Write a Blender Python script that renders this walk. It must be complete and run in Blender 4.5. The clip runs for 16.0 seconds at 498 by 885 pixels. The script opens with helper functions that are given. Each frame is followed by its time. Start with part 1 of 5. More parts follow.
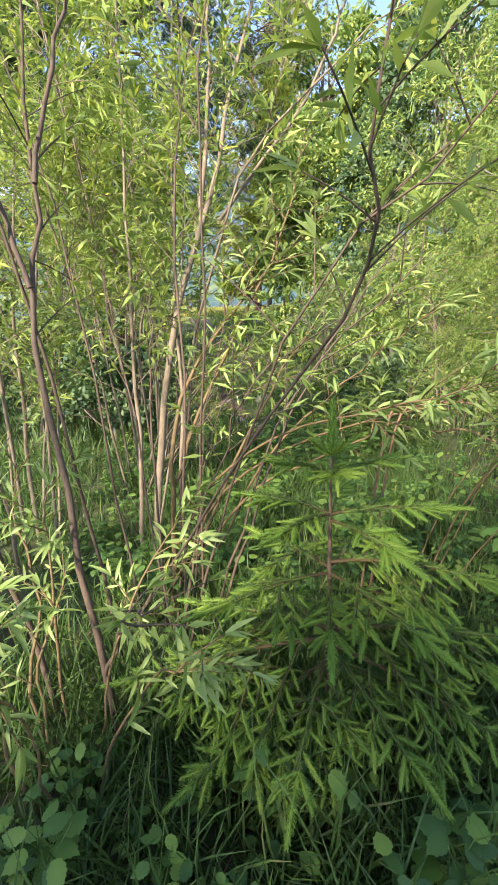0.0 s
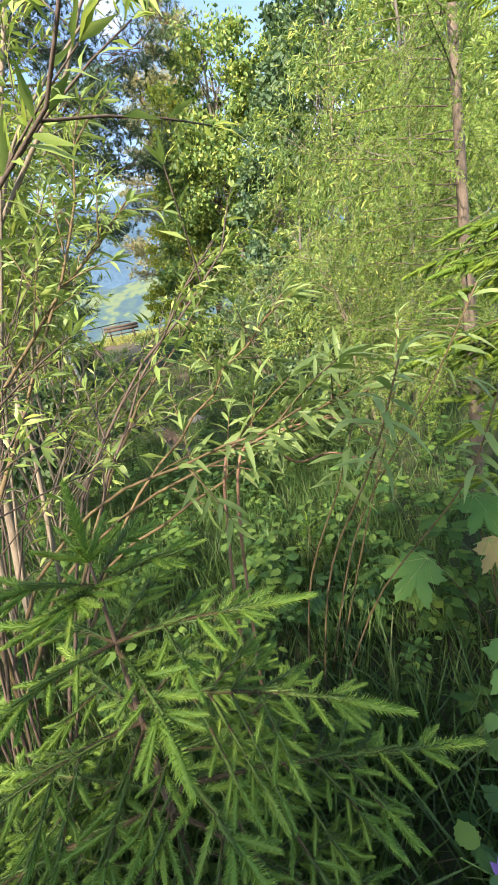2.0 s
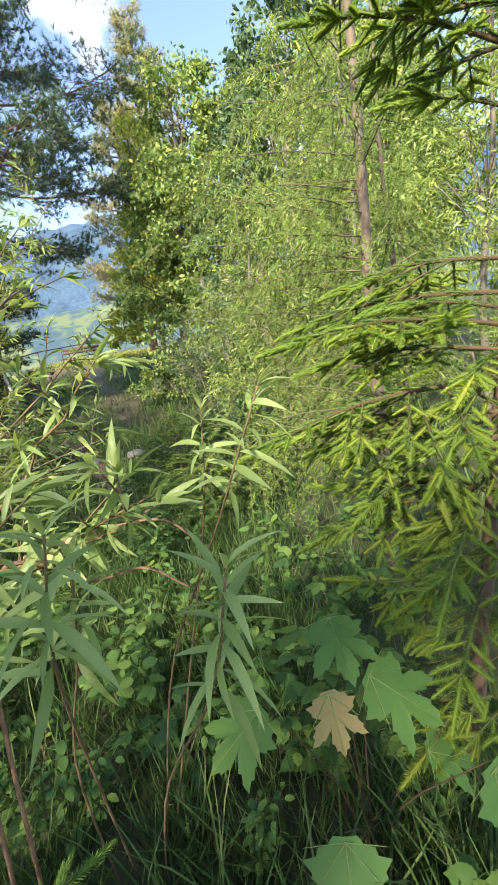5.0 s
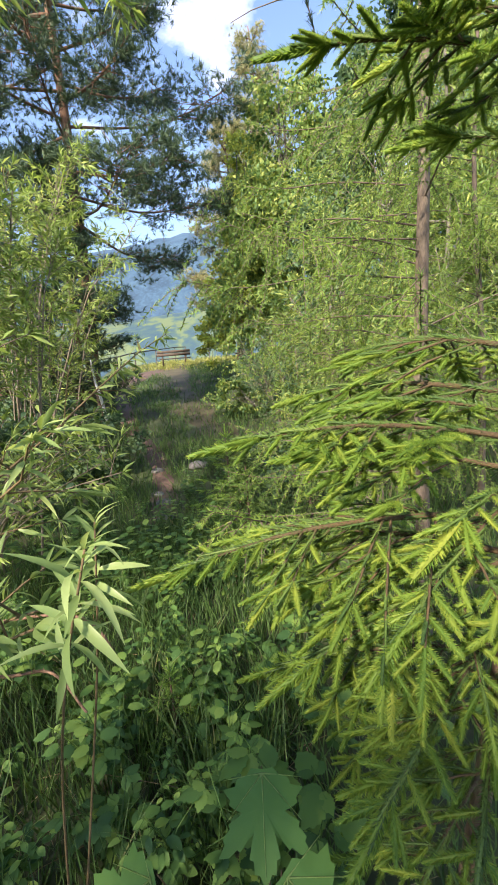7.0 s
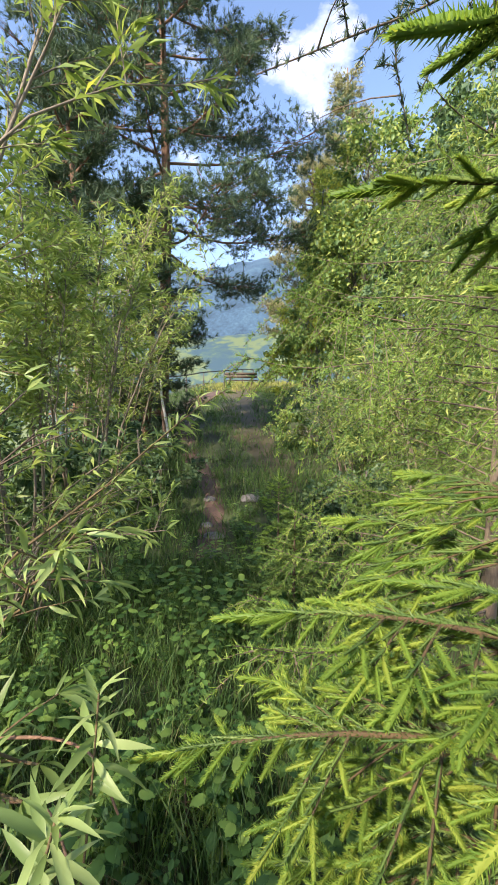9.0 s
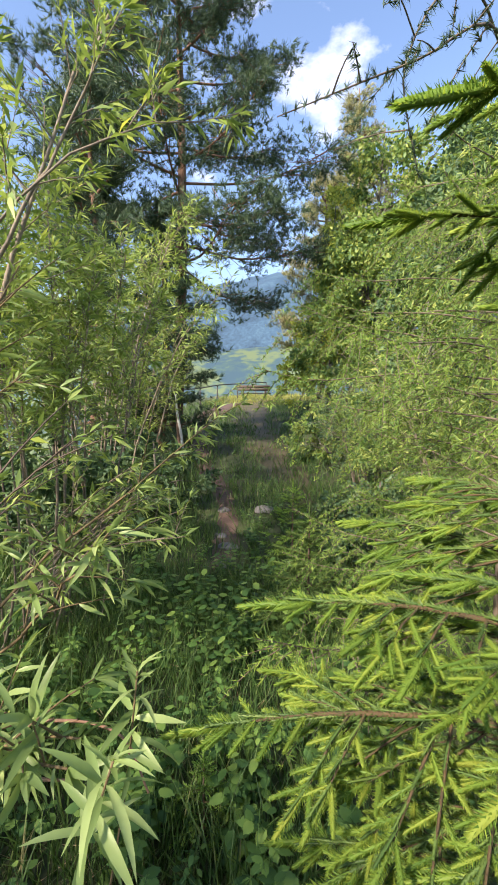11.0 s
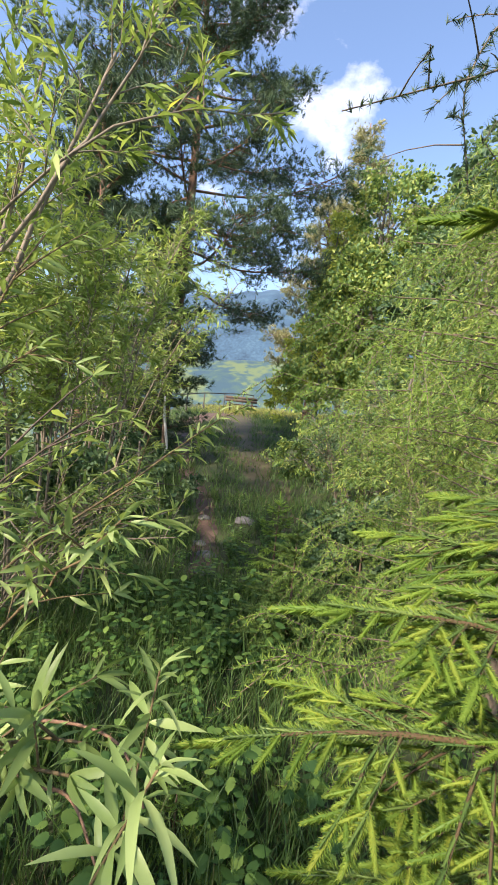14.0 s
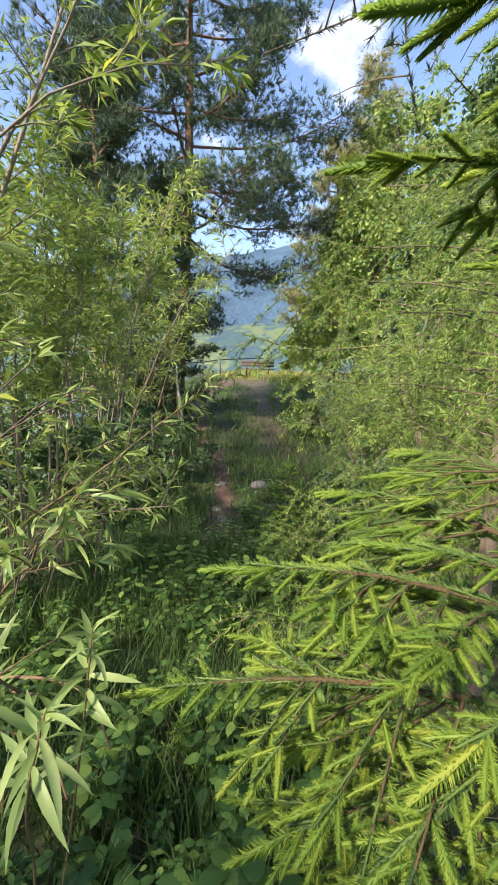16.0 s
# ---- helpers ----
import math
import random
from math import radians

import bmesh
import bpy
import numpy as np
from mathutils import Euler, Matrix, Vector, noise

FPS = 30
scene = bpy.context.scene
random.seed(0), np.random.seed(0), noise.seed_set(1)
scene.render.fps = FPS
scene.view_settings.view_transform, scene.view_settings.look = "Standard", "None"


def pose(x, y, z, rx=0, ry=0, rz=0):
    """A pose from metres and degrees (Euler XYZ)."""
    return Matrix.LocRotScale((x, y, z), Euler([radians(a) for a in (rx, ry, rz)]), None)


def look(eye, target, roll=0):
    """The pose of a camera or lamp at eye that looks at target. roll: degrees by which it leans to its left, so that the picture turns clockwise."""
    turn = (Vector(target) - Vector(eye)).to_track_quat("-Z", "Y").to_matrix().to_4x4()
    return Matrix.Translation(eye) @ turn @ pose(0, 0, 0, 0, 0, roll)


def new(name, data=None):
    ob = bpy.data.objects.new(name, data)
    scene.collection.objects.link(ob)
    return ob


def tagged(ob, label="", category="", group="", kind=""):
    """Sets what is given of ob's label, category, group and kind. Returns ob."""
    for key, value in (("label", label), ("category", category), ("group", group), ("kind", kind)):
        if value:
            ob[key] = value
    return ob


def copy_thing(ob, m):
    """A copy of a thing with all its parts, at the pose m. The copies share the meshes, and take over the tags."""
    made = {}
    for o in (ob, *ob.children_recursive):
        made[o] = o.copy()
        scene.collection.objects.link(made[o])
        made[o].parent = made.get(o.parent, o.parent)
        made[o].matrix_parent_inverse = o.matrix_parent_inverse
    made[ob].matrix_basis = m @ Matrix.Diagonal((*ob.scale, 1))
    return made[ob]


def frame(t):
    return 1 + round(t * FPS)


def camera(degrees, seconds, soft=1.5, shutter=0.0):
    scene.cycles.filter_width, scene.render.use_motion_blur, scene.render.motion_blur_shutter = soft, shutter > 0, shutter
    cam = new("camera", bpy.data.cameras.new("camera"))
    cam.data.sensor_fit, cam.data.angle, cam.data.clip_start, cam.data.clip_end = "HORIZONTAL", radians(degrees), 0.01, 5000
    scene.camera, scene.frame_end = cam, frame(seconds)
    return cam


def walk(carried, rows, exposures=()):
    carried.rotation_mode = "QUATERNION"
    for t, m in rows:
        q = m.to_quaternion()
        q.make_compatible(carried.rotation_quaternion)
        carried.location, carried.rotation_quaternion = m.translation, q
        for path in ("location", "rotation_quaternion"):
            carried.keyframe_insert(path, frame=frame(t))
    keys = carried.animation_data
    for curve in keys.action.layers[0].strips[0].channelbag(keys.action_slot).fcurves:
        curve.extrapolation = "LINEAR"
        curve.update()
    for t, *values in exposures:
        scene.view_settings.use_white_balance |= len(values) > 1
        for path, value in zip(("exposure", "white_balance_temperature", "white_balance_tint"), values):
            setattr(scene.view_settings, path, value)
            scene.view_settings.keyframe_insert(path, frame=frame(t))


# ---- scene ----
cam = camera(61.5, 16.0, soft=1.7)
METRES, EYE, TILT, LEAN, TURN = 3.0, 1.4, -15.0, 2.0, 0.0
ROWS = [
    (0.0, 0.0, 0.0, 0.0, 0.0, -0.0, 0.0),
    (0.5, 0.0367, 0.0212, 0.0004, 6.4, 0.15, 0.76),
    (1.0, 0.1223, 0.0417, 0.0251, 7.35, 0.1, 2.38),
    (1.5, 0.176, 0.0806, 0.0254, 2.28, -0.33, 6.28),
    (2.0, 0.1712, 0.1297, 0.0378, -4.3, 0.96, 10.97),
    (2.5, 0.175, 0.1634, 0.0434, -1.48, 2.3, 7.29),
    (3.0, 0.2782, 0.1887, 0.0478, 0.01, 2.34, 8.49),
    (3.5, 0.3249, 0.1852, 0.0543, -5.94, 1.16, 11.43),
    (4.0, 0.32, 0.1854, 0.0733, -10.38, 2.03, 11.22),
    (6.5, 0.4174, 0.2472, 0.102, -1.77, 5.01, 4.32),
    (7.0, 0.4507, 0.253, 0.1482, 1.88, 5.78, 2.36),
    (7.5, 0.4569, 0.2685, 0.1963, 4.9, 6.62, -2.14),
    (8.0, 0.4569, 0.275, 0.2172, 6.67, 6.87, -4.42),
    (8.5, 0.4524, 0.2741, 0.2265, 8.16, 7.37, -4.7),
    (9.0, 0.4589, 0.273, 0.2338, 9.06, 8.5, -4.83),
    (11.5, 0.4571, 0.2449, 0.2205, 11.7, 10.09, -4.72),
    (12.0, 0.4635, 0.2547, 0.2056, 12.91, 10.07, 2.16),
    (12.5, 0.4576, 0.246, 0.217, 12.12, 10.66, 0.32),
    (13.0, 0.4549, 0.2189, 0.2296, 9.83, 12.99, -3.42),
    (13.5, 0.447, 0.2406, 0.2275, 7.96, 12.88, -7.16),
    (14.0, 0.4156, 0.2602, 0.2077, 6.98, 12.28, -10.28),
    (14.5, 0.4415, 0.2603, 0.216, 10.95, 10.82, -11.08),
    (15.0, 0.4646, 0.2586, 0.2115, 10.08, 5.06, -10.58),
    (15.5, 0.4744, 0.2556, 0.2168, 10.44, 6.4, -7.59),
    (16.0, 0.4775, 0.2633, 0.2186, 10.8, 6.88, -7.16),
]
walk(cam, [(t, pose(0, 0, EYE, TILT, LEAN, TURN) @ pose(METRES * x, METRES * y, METRES * z, 90 + pitch, roll, yaw)) for t, x, y, z, yaw, pitch, roll in ROWS],
     [(0.0, 1.95, 6600, 18), (2.0, 1.95, 6600, 18), (4.0, 1.95, 6600, 18), (6.5, 1.75, 6500, 19), (9.0, 1.58, 6500, 19), (16.0, 1.52, 6500, 19)])

# ---- world, sun ----
SUN_AZ, SUN_EL = radians(214), radians(34)      # azimuth clockwise from +y
world = bpy.data.worlds.new("sky")
scene.world = world
world.use_nodes = True
wn, wl = world.node_tree.nodes, world.node_tree.links
sky = wn.new("ShaderNodeTexSky")
sky.sky_type, sky.sun_disc = "NISHITA", False
sky.sun_elevation, sky.sun_rotation = SUN_EL, SUN_AZ
sky.air_density, sky.dust_density, sky.ozone_density = 1.2, 0.5, 2.2
tc = wn.new("ShaderNodeTexCoord")
squash = wn.new("ShaderNodeMapping")
squash.inputs["Scale"].default_value = (2.6, 2.6, 4.6)
squash.inputs["Rotation"].default_value = (0.0, 0.7, 0.2)
squash.inputs["Location"].default_value = (0.35, 0.1, 0.62)
cloud_noise = wn.new("ShaderNodeTexNoise")
cloud_noise.inputs["Scale"].default_value, cloud_noise.inputs["Detail"].default_value = 1.25, 9
cloud_noise.inputs["Roughness"].default_value = 0.56
cloud_ramp = wn.new("ShaderNodeValToRGB")
cloud_ramp.color_ramp.elements[0].position, cloud_ramp.color_ramp.elements[1].position = 0.55, 0.73
cloud_mix = wn.new("ShaderNodeMix")
cloud_mix.data_type = "RGBA"
cloud_mix.inputs[7].default_value = (8.0, 8.0, 8.4, 1)
wl.new(tc.outputs["Generated"], squash.inputs["Vector"])
wl.new(squash.outputs[0], cloud_noise.inputs["Vector"])
wl.new(cloud_noise.outputs[0], cloud_ramp.inputs[0])
wl.new(cloud_ramp.outputs[0], cloud_mix.inputs[0])
wl.new(sky.outputs[0], cloud_mix.inputs[6])
wl.new(cloud_mix.outputs[2], wn["Background"].inputs[0])
wn["Background"].inputs[1].default_value = 0.115

sun = new("sun", bpy.data.lights.new("sun", "SUN"))
sun.data.energy, sun.data.angle, sun.data.color = 4.0, radians(3.0), (1.0, 0.89, 0.7)
sun_dir = Vector((math.sin(SUN_AZ) * math.cos(SUN_EL), math.cos(SUN_AZ) * math.cos(SUN_EL), math.sin(SUN_EL)))
sun.matrix_world = look(sun_dir * 60, (0, 0, 0))

# ---- materials ----
def shader(name):
    m = bpy.data.materials.new(name)
    m.use_nodes = True
    return m, m.node_tree.nodes, m.node_tree.links, m.node_tree.nodes["Principled BSDF"]


def ramp_of(nodes, links, source, stops):
    r = nodes.new("ShaderNodeValToRGB")
    while len(r.color_ramp.elements) < len(stops):
        r.color_ramp.elements.new(0.5)
    for e, (p, c) in zip(r.color_ramp.elements, stops):
        e.position, e.color = p, (*c, 1)
    links.new(source, r.inputs[0])
    return r


def leaf_material(name, stops, through_light=0.4, rough=0.5, glow=(1.15, 1.1, 0.7)):
    """Thin living leaf: each blade has its own tint, with blotches on it, and lets light through."""
    m, n, l, b = shader(name)
    geo = n.new("ShaderNodeNewGeometry")
    blotch = n.new("ShaderNodeTexNoise")
    blotch.inputs["Scale"].default_value = 5.0
    pos = n.new("ShaderNodeTexCoord")
    l.new(pos.outputs["Object"], blotch.inputs["Vector"])
    mixv = n.new("ShaderNodeMath")
    mixv.operation = "MULTIPLY_ADD"
    l.new(blotch.outputs[0], mixv.inputs[0])
    mixv.inputs[1].default_value = 0.9
    add = n.new("ShaderNodeMath")
    add.operation = "MULTIPLY_ADD"
    l.new(geo.outputs["Random Per Island"], add.inputs[0])
    add.inputs[1].default_value, add.inputs[2].default_value = 0.75, -0.33
    l.new(add.outputs[0], mixv.inputs[2])
    r = ramp_of(n, l, mixv.outputs[0], stops)
    l.new(r.outputs[0], b.inputs["Base Color"])
    b.inputs["Roughness"].default_value = rough
    b.inputs["Specular IOR Level"].default_value = 0.3
    tr = n.new("ShaderNodeBsdfTranslucent")
    tint = n.new("ShaderNodeMix")
    tint.data_type, tint.blend_type = "RGBA", "MULTIPLY"
    tint.inputs[0].default_value = 1.0
    l.new(r.outputs[0], tint.inputs[6])
    tint.inputs[7].default_value = (*glow, 1)
    l.new(tint.outputs[2], tr.inputs[0])
    mix = n.new("ShaderNodeMixShader")
    mix.inputs[0].default_value = through_light
    l.new(b.outputs[0], mix.inputs[1])
    l.new(tr.outputs[0], mix.inputs[2])
    l.new(mix.outputs[0], n["Material Output"].inputs["Surface"])
    return m


def rough_material(name, stops, scale, rough=0.85, bump=0.4, stretch=(1, 1, 1), fine=6.0):
    """Bark, soil, stone, timber: blotches at two scales with relief."""
    m, n, l, b = shader(name)
    pos, mp = n.new("ShaderNodeTexCoord"), n.new("ShaderNodeMapping")
    mp.inputs["Scale"].default_value = stretch
    l.new(pos.outputs["Object"], mp.inputs["Vector"])
    big, small = n.new("ShaderNodeTexNoise"), n.new("ShaderNodeTexNoise")
    for node, sc in ((big, scale), (small, scale * fine)):
        node.inputs["Scale"].default_value, node.inputs["Detail"].default_value = sc, 6
        l.new(mp.outputs[0], node.inputs["Vector"])
    both = n.new("ShaderNodeMath")
    both.operation = "MULTIPLY_ADD"
    both.inputs[1].default_value = 0.45
    half = n.new("ShaderNodeMath")
    half.operation = "MULTIPLY"
    half.inputs[1].default_value = 0.55
    l.new(big.outputs[0], half.inputs[0])
    l.new(small.outputs[0], both.inputs[0])
    l.new(half.outputs[0], both.inputs[2])
    r = ramp_of(n, l, both.outputs[0], stops)
    l.new(r.outputs[0], b.inputs["Base Color"])
    b.inputs["Roughness"].default_value = rough
    bm_ = n.new("ShaderNodeBump")
    bm_.inputs["Strength"].default_value, bm_.inputs["Distance"].default_value = bump, 0.02
    l.new(both.outputs[0], bm_.inputs["Height"])
    l.new(bm_.outputs[0], b.inputs["Normal"])
    return m


M_NEW = leaf_material("spruce_new_needles", [(0.15, (0.13, 0.24, 0.042)), (0.55, (0.235, 0.36, 0.056)), (0.95, (0.37, 0.43, 0.07))], 0.5)
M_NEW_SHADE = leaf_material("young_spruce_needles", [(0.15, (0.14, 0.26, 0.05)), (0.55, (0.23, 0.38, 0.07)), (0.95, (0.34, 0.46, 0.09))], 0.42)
M_OLD = leaf_material("spruce_old_needles", [(0.2, (0.06, 0.115, 0.03)), (0.6, (0.11, 0.18, 0.042)), (0.95, (0.17, 0.24, 0.055))], 0.25)
M_WILLOW = leaf_material("willow_leaves", [(0.1, (0.13, 0.2, 0.055)), (0.5, (0.24, 0.34, 0.085)), (0.85, (0.38, 0.47, 0.14)), (1.0, (0.5, 0.52, 0.1))], 0.42, 0.42)
M_WILLOW_PALE = leaf_material("willow_leaves_pale", [(0.1, (0.17, 0.25, 0.07)), (0.5, (0.24, 0.34, 0.11)), (0.9, (0.36, 0.45, 0.17))], 0.4, 0.42)
M_PINE = leaf_material("pine_needles", [(0.2, (0.04, 0.075, 0.045)), (0.6, (0.075, 0.125, 0.065)), (0.95, (0.12, 0.17, 0.075))], 0.15)
# paler, warmer copy of the pine needles: sunlight put into the colour
M_PINE_SUNLIT = leaf_material("pine_needles_sunlit_tint", [(0.2, (0.2, 0.22, 0.1)), (0.6, (0.36, 0.36, 0.17)), (0.95, (0.5, 0.45, 0.24))], 0.2)
M_BROAD = leaf_material("alder_leaves", [(0.15, (0.084, 0.162, 0.061)), (0.5, (0.198, 0.311, 0.091)), (0.9, (0.412, 0.459, 0.121))], 0.4)
M_BROAD_YELLOW = leaf_material("birch_leaves", [(0.15, (0.198, 0.270, 0.061)), (0.5, (0.381, 0.446, 0.081)), (0.9, (0.641, 0.608, 0.121))], 0.45)
# darker copy of the leaf colour: stands in for shade on alder and shrubs
M_BROAD_DARK = leaf_material("dark_leaves_with_shade", [(0.15, (0.040, 0.085, 0.045)), (0.5, (0.090, 0.160, 0.075)), (0.9, (0.181, 0.260, 0.120))], 0.35)
M_LARCH = leaf_material("larch_needles", [(0.15, (0.09, 0.18, 0.04)), (0.5, (0.18, 0.3, 0.06)), (0.9, (0.32, 0.42, 0.08))], 0.4)
M_GRASS = leaf_material("grass_blades", [(0.1, (0.04, 0.085, 0.025)), (0.5, (0.075, 0.145, 0.04)), (0.85, (0.13, 0.21, 0.06)), (1.0, (0.24, 0.22, 0.11))], 0.35)
# bright copy of the grass blades, with the brow's sunlight in the colour
M_GRASS_LIT = leaf_material("meadow_grass_sunlit_tint", [(0.1, (0.136, 0.170, 0.045)), (0.5, (0.271, 0.300, 0.075)), (0.9, (0.429, 0.400, 0.120))], 0.35)
M_HERB = leaf_material("herb_leaves", [(0.1, (0.051, 0.120, 0.038)), (0.5, (0.113, 0.220, 0.053)), (0.9, (0.226, 0.340, 0.075))], 0.35)
M_MAPLE = leaf_material("maple_leaves", [(0.1, (0.055, 0.14, 0.03)), (0.5, (0.09, 0.2, 0.045)), (0.9, (0.14, 0.26, 0.055))], 0.35, 0.6)
M_MAPLE_TAN = leaf_material("maple_leaf_turning", [(0.1, (0.2, 0.19, 0.06)), (0.5, (0.27, 0.22, 0.08)), (0.9, (0.32, 0.24, 0.1))], 0.35, 0.5)
M_DRY = leaf_material("dry_stalks", [(0.1, (0.13, 0.09, 0.05)), (0.5, (0.24, 0.18, 0.1)), (0.9, (0.36, 0.29, 0.17))], 0.15, 0.8)
M_PETAL = leaf_material("mauve_petals", [(0.1, (0.28, 0.13, 0.4)), (0.5, (0.42, 0.22, 0.55)), (0.9, (0.55, 0.33, 0.65))], 0.3)
M_TWIG = rough_material("spruce_twig_bark", [(0.3, (0.04, 0.028, 0.012)), (0.7, (0.1, 0.062, 0.024))], 30)
M_BARK_DARK = rough_material("spruce_bark", [(0.3, (0.05, 0.035, 0.025)), (0.7, (0.17, 0.11, 0.075))], 22, stretch=(1, 1, 0.35))
M_WBARK = rough_material("willow_bark", [(0.25, (0.08, 0.06, 0.04)), (0.6, (0.22, 0.18, 0.13)), (0.85, (0.34, 0.3, 0.23))], 18, stretch=(1, 1, 0.3))
M_WBARK_DARK = rough_material("willow_bark_dark", [(0.25, (0.035, 0.025, 0.02)), (0.6, (0.1, 0.07, 0.05)), (0.85, (0.2, 0.15, 0.1))], 18, stretch=(1, 1, 0.3))
M_WTWIG = rough_material("willow_twig_bark", [(0.3, (0.08, 0.055, 0.025)), (0.7, (0.19, 0.135, 0.06))], 30)
M_CANE = rough_material("bramble_bark", [(0.3, (0.14, 0.075, 0.045)), (0.7, (0.3, 0.18, 0.11))], 30)
M_PBARK = rough_material("pine_bark", [(0.3, (0.08, 0.045, 0.03)), (0.7, (0.24, 0.13, 0.075))], 5, stretch=(1, 1, 0.3))
M_TBARK = rough_material("tree_bark", [(0.3, (0.05, 0.045, 0.035)), (0.7, (0.17, 0.15, 0.12))], 6, stretch=(1, 1, 0.3))
M_LBARK = rough_material("larch_bark", [(0.3, (0.06, 0.045, 0.035)), (0.7, (0.17, 0.13, 0.09))], 25, stretch=(1, 1, 0.3))
M_SOIL = rough_material("forest_soil", [(0.3, (0.025, 0.025, 0.012)), (0.55, (0.05, 0.065, 0.022)), (0.75, (0.075, 0.11, 0.032))], 0.9, fine=12)
M_DIRT = rough_material("trodden_dirt", [(0.3, (0.06, 0.036, 0.027)), (0.6, (0.12, 0.075, 0.055)), (0.8, (0.19, 0.135, 0.105))], 2.2, fine=14)
M_SLOPE = rough_material("bare_slope_earth", [(0.3, (0.04, 0.045, 0.018)), (0.55, (0.085, 0.07, 0.035)), (0.8, (0.13, 0.1, 0.055))], 1.4, fine=14)
M_STONE = rough_material("grey_stone", [(0.3, (0.09, 0.085, 0.08)), (0.7, (0.22, 0.21, 0.2))], 9)
M_RUST = rough_material("dark_iron", [(0.3, (0.03, 0.028, 0.026)), (0.7, (0.09, 0.075, 0.06))], 12, rough=0.6)
M_PLANK_DARK = rough_material("dark_stained_plank", [(0.3, (0.035, 0.025, 0.02)), (0.7, (0.1, 0.07, 0.05))], 8, stretch=(0.2, 1, 1))
M_PLANK_GREY = rough_material("weathered_plank", [(0.3, (0.06, 0.05, 0.04)), (0.7, (0.13, 0.11, 0.09))], 8, stretch=(0.2, 1, 1))
M_BIRCH = rough_material("pale_dead_wood", [(0.3, (0.3, 0.29, 0.27)), (0.7, (0.62, 0.6, 0.57))], 7, stretch=(1, 1, 0.4))
# distance haze is mixed into these two base colours as blue
M_FOREST = rough_material("distant_forest_haze_tint", [(0.38, (0.016, 0.042, 0.075)), (0.52, (0.032, 0.075, 0.125)), (0.66, (0.055, 0.11, 0.155))], 0.02, fine=9, bump=0)
M_MEADOW = rough_material("distant_meadow_haze_tint", [(0.42, (0.025, 0.06, 0.085)), (0.5, (0.04, 0.08, 0.075)), (0.56, (0.095, 0.13, 0.06))], 0.03, fine=5, bump=0)

# ---- mesh building ----
class Soup:
    """Collects vertices and faces and links them as one mesh object."""

    def __init__(self):
        self.v, self.f, self.count = [], [], 0

    def add(self, verts, faces, mat=0):
        verts = np.asarray(verts, dtype=np.float32).reshape(-1, 3)
        for fa in faces:
            self.f.append((np.asarray(fa, dtype=np.int64) + self.count, mat))
        self.v.append(verts)
        self.count += len(verts)

    def scatter(self, template, places, turns, sizes, mat=0):
        tv, tf = template
        places, sizes = np.asarray(places, float), np.asarray(sizes, float)
        if len(places) == 0:
            return
        if sizes.ndim == 1:
            sizes = np.repeat(sizes[:, None], 3, axis=1)
        w = np.einsum("nij,nkj->nki", turns, tv[None] * sizes[:, None, :]) + places[:, None, :]
        shift = (np.arange(len(places)) * len(tv))[:, None, None]
        self.add(w.reshape(-1, 3), [(fa[None] + shift).reshape(-1, fa.shape[1]) for fa in tf], mat)

    def tube(self, pts, radii, sides=6, mat=0):
        pts, radii = np.asarray(pts, float), np.asarray(radii, float)
        d = np.gradient(pts, axis=0)
        d /= np.linalg.norm(d, axis=1, keepdims=True) + 1e-9
        ref = np.array([0.0, 0, 1]) if abs(d[0][2]) < 0.9 else np.array([1.0, 0, 0])
        a = np.cross(d, ref)
        a /= np.linalg.norm(a, axis=1, keepdims=True) + 1e-9
        b = np.cross(d, a)
        t = np.arange(sides) * 2 * np.pi / sides
        ring = a[:, None] * np.cos(t)[None, :, None] + b[:, None] * np.sin(t)[None, :, None]
        v = pts[:, None] + ring * radii[:, None, None]
        i, k = np.meshgrid(np.arange(len(pts) - 1), np.arange(sides), indexing="ij")
        k2 = (k + 1) % sides
        q = np.stack([i * sides + k, i * sides + k2, (i + 1) * sides + k2, (i + 1) * sides + k], -1).reshape(-1, 4)
        top = np.array([[(len(pts) - 1) * sides + s for s in (0, j, j + 1)] for j in range(1, sides - 1)])
        self.add(v.reshape(-1, 3), [q, top], mat)

    def link(self, name, mats, parent=None, label="", smooth=True):
        me = bpy.data.meshes.new(name)
        v = np.concatenate(self.v)
        starts, totals, loops, mi, at = [], [], [], [], 0
        for fa, m in self.f:
            k = fa.shape[1]
            starts.append(at + np.arange(len(fa)) * k)
            totals.append(np.full(len(fa), k))
            loops.append(fa.reshape(-1))
            mi.append(np.full(len(fa), m))
            at += fa.size
        starts, totals, loops, mi = (np.concatenate(a).astype(np.int32) for a in (starts, totals, loops, mi))
        me.vertices.add(len(v))
        me.vertices.foreach_set("co", v.reshape(-1))
        me.loops.add(len(loops))
        me.loops.foreach_set("vertex_index", loops)
        me.polygons.add(len(starts))
        me.polygons.foreach_set("loop_start", starts)
        me.polygons.foreach_set("loop_total", totals)
        for m in mats:
            me.materials.append(m)
        me.polygons.foreach_set("material_index", mi)
        me.polygons.foreach_set("use_smooth", np.full(len(starts), smooth))
        me.update(calc_edges=True)
        ob = new(name, me)
        if parent:
            ob.parent = parent
        if label:
            tagged(ob, label)
        return ob


def thing(name, place, label, category, group="", kind=""):
    ob = new(name)
    ob.empty_display_size = 0.1
    ob.location = place
    return tagged(ob, label, category, group, kind)


def unit(a):
    a = np.asarray(a, float)
    return a / (np.linalg.norm(a, axis=-1, keepdims=True) + 1e-9)


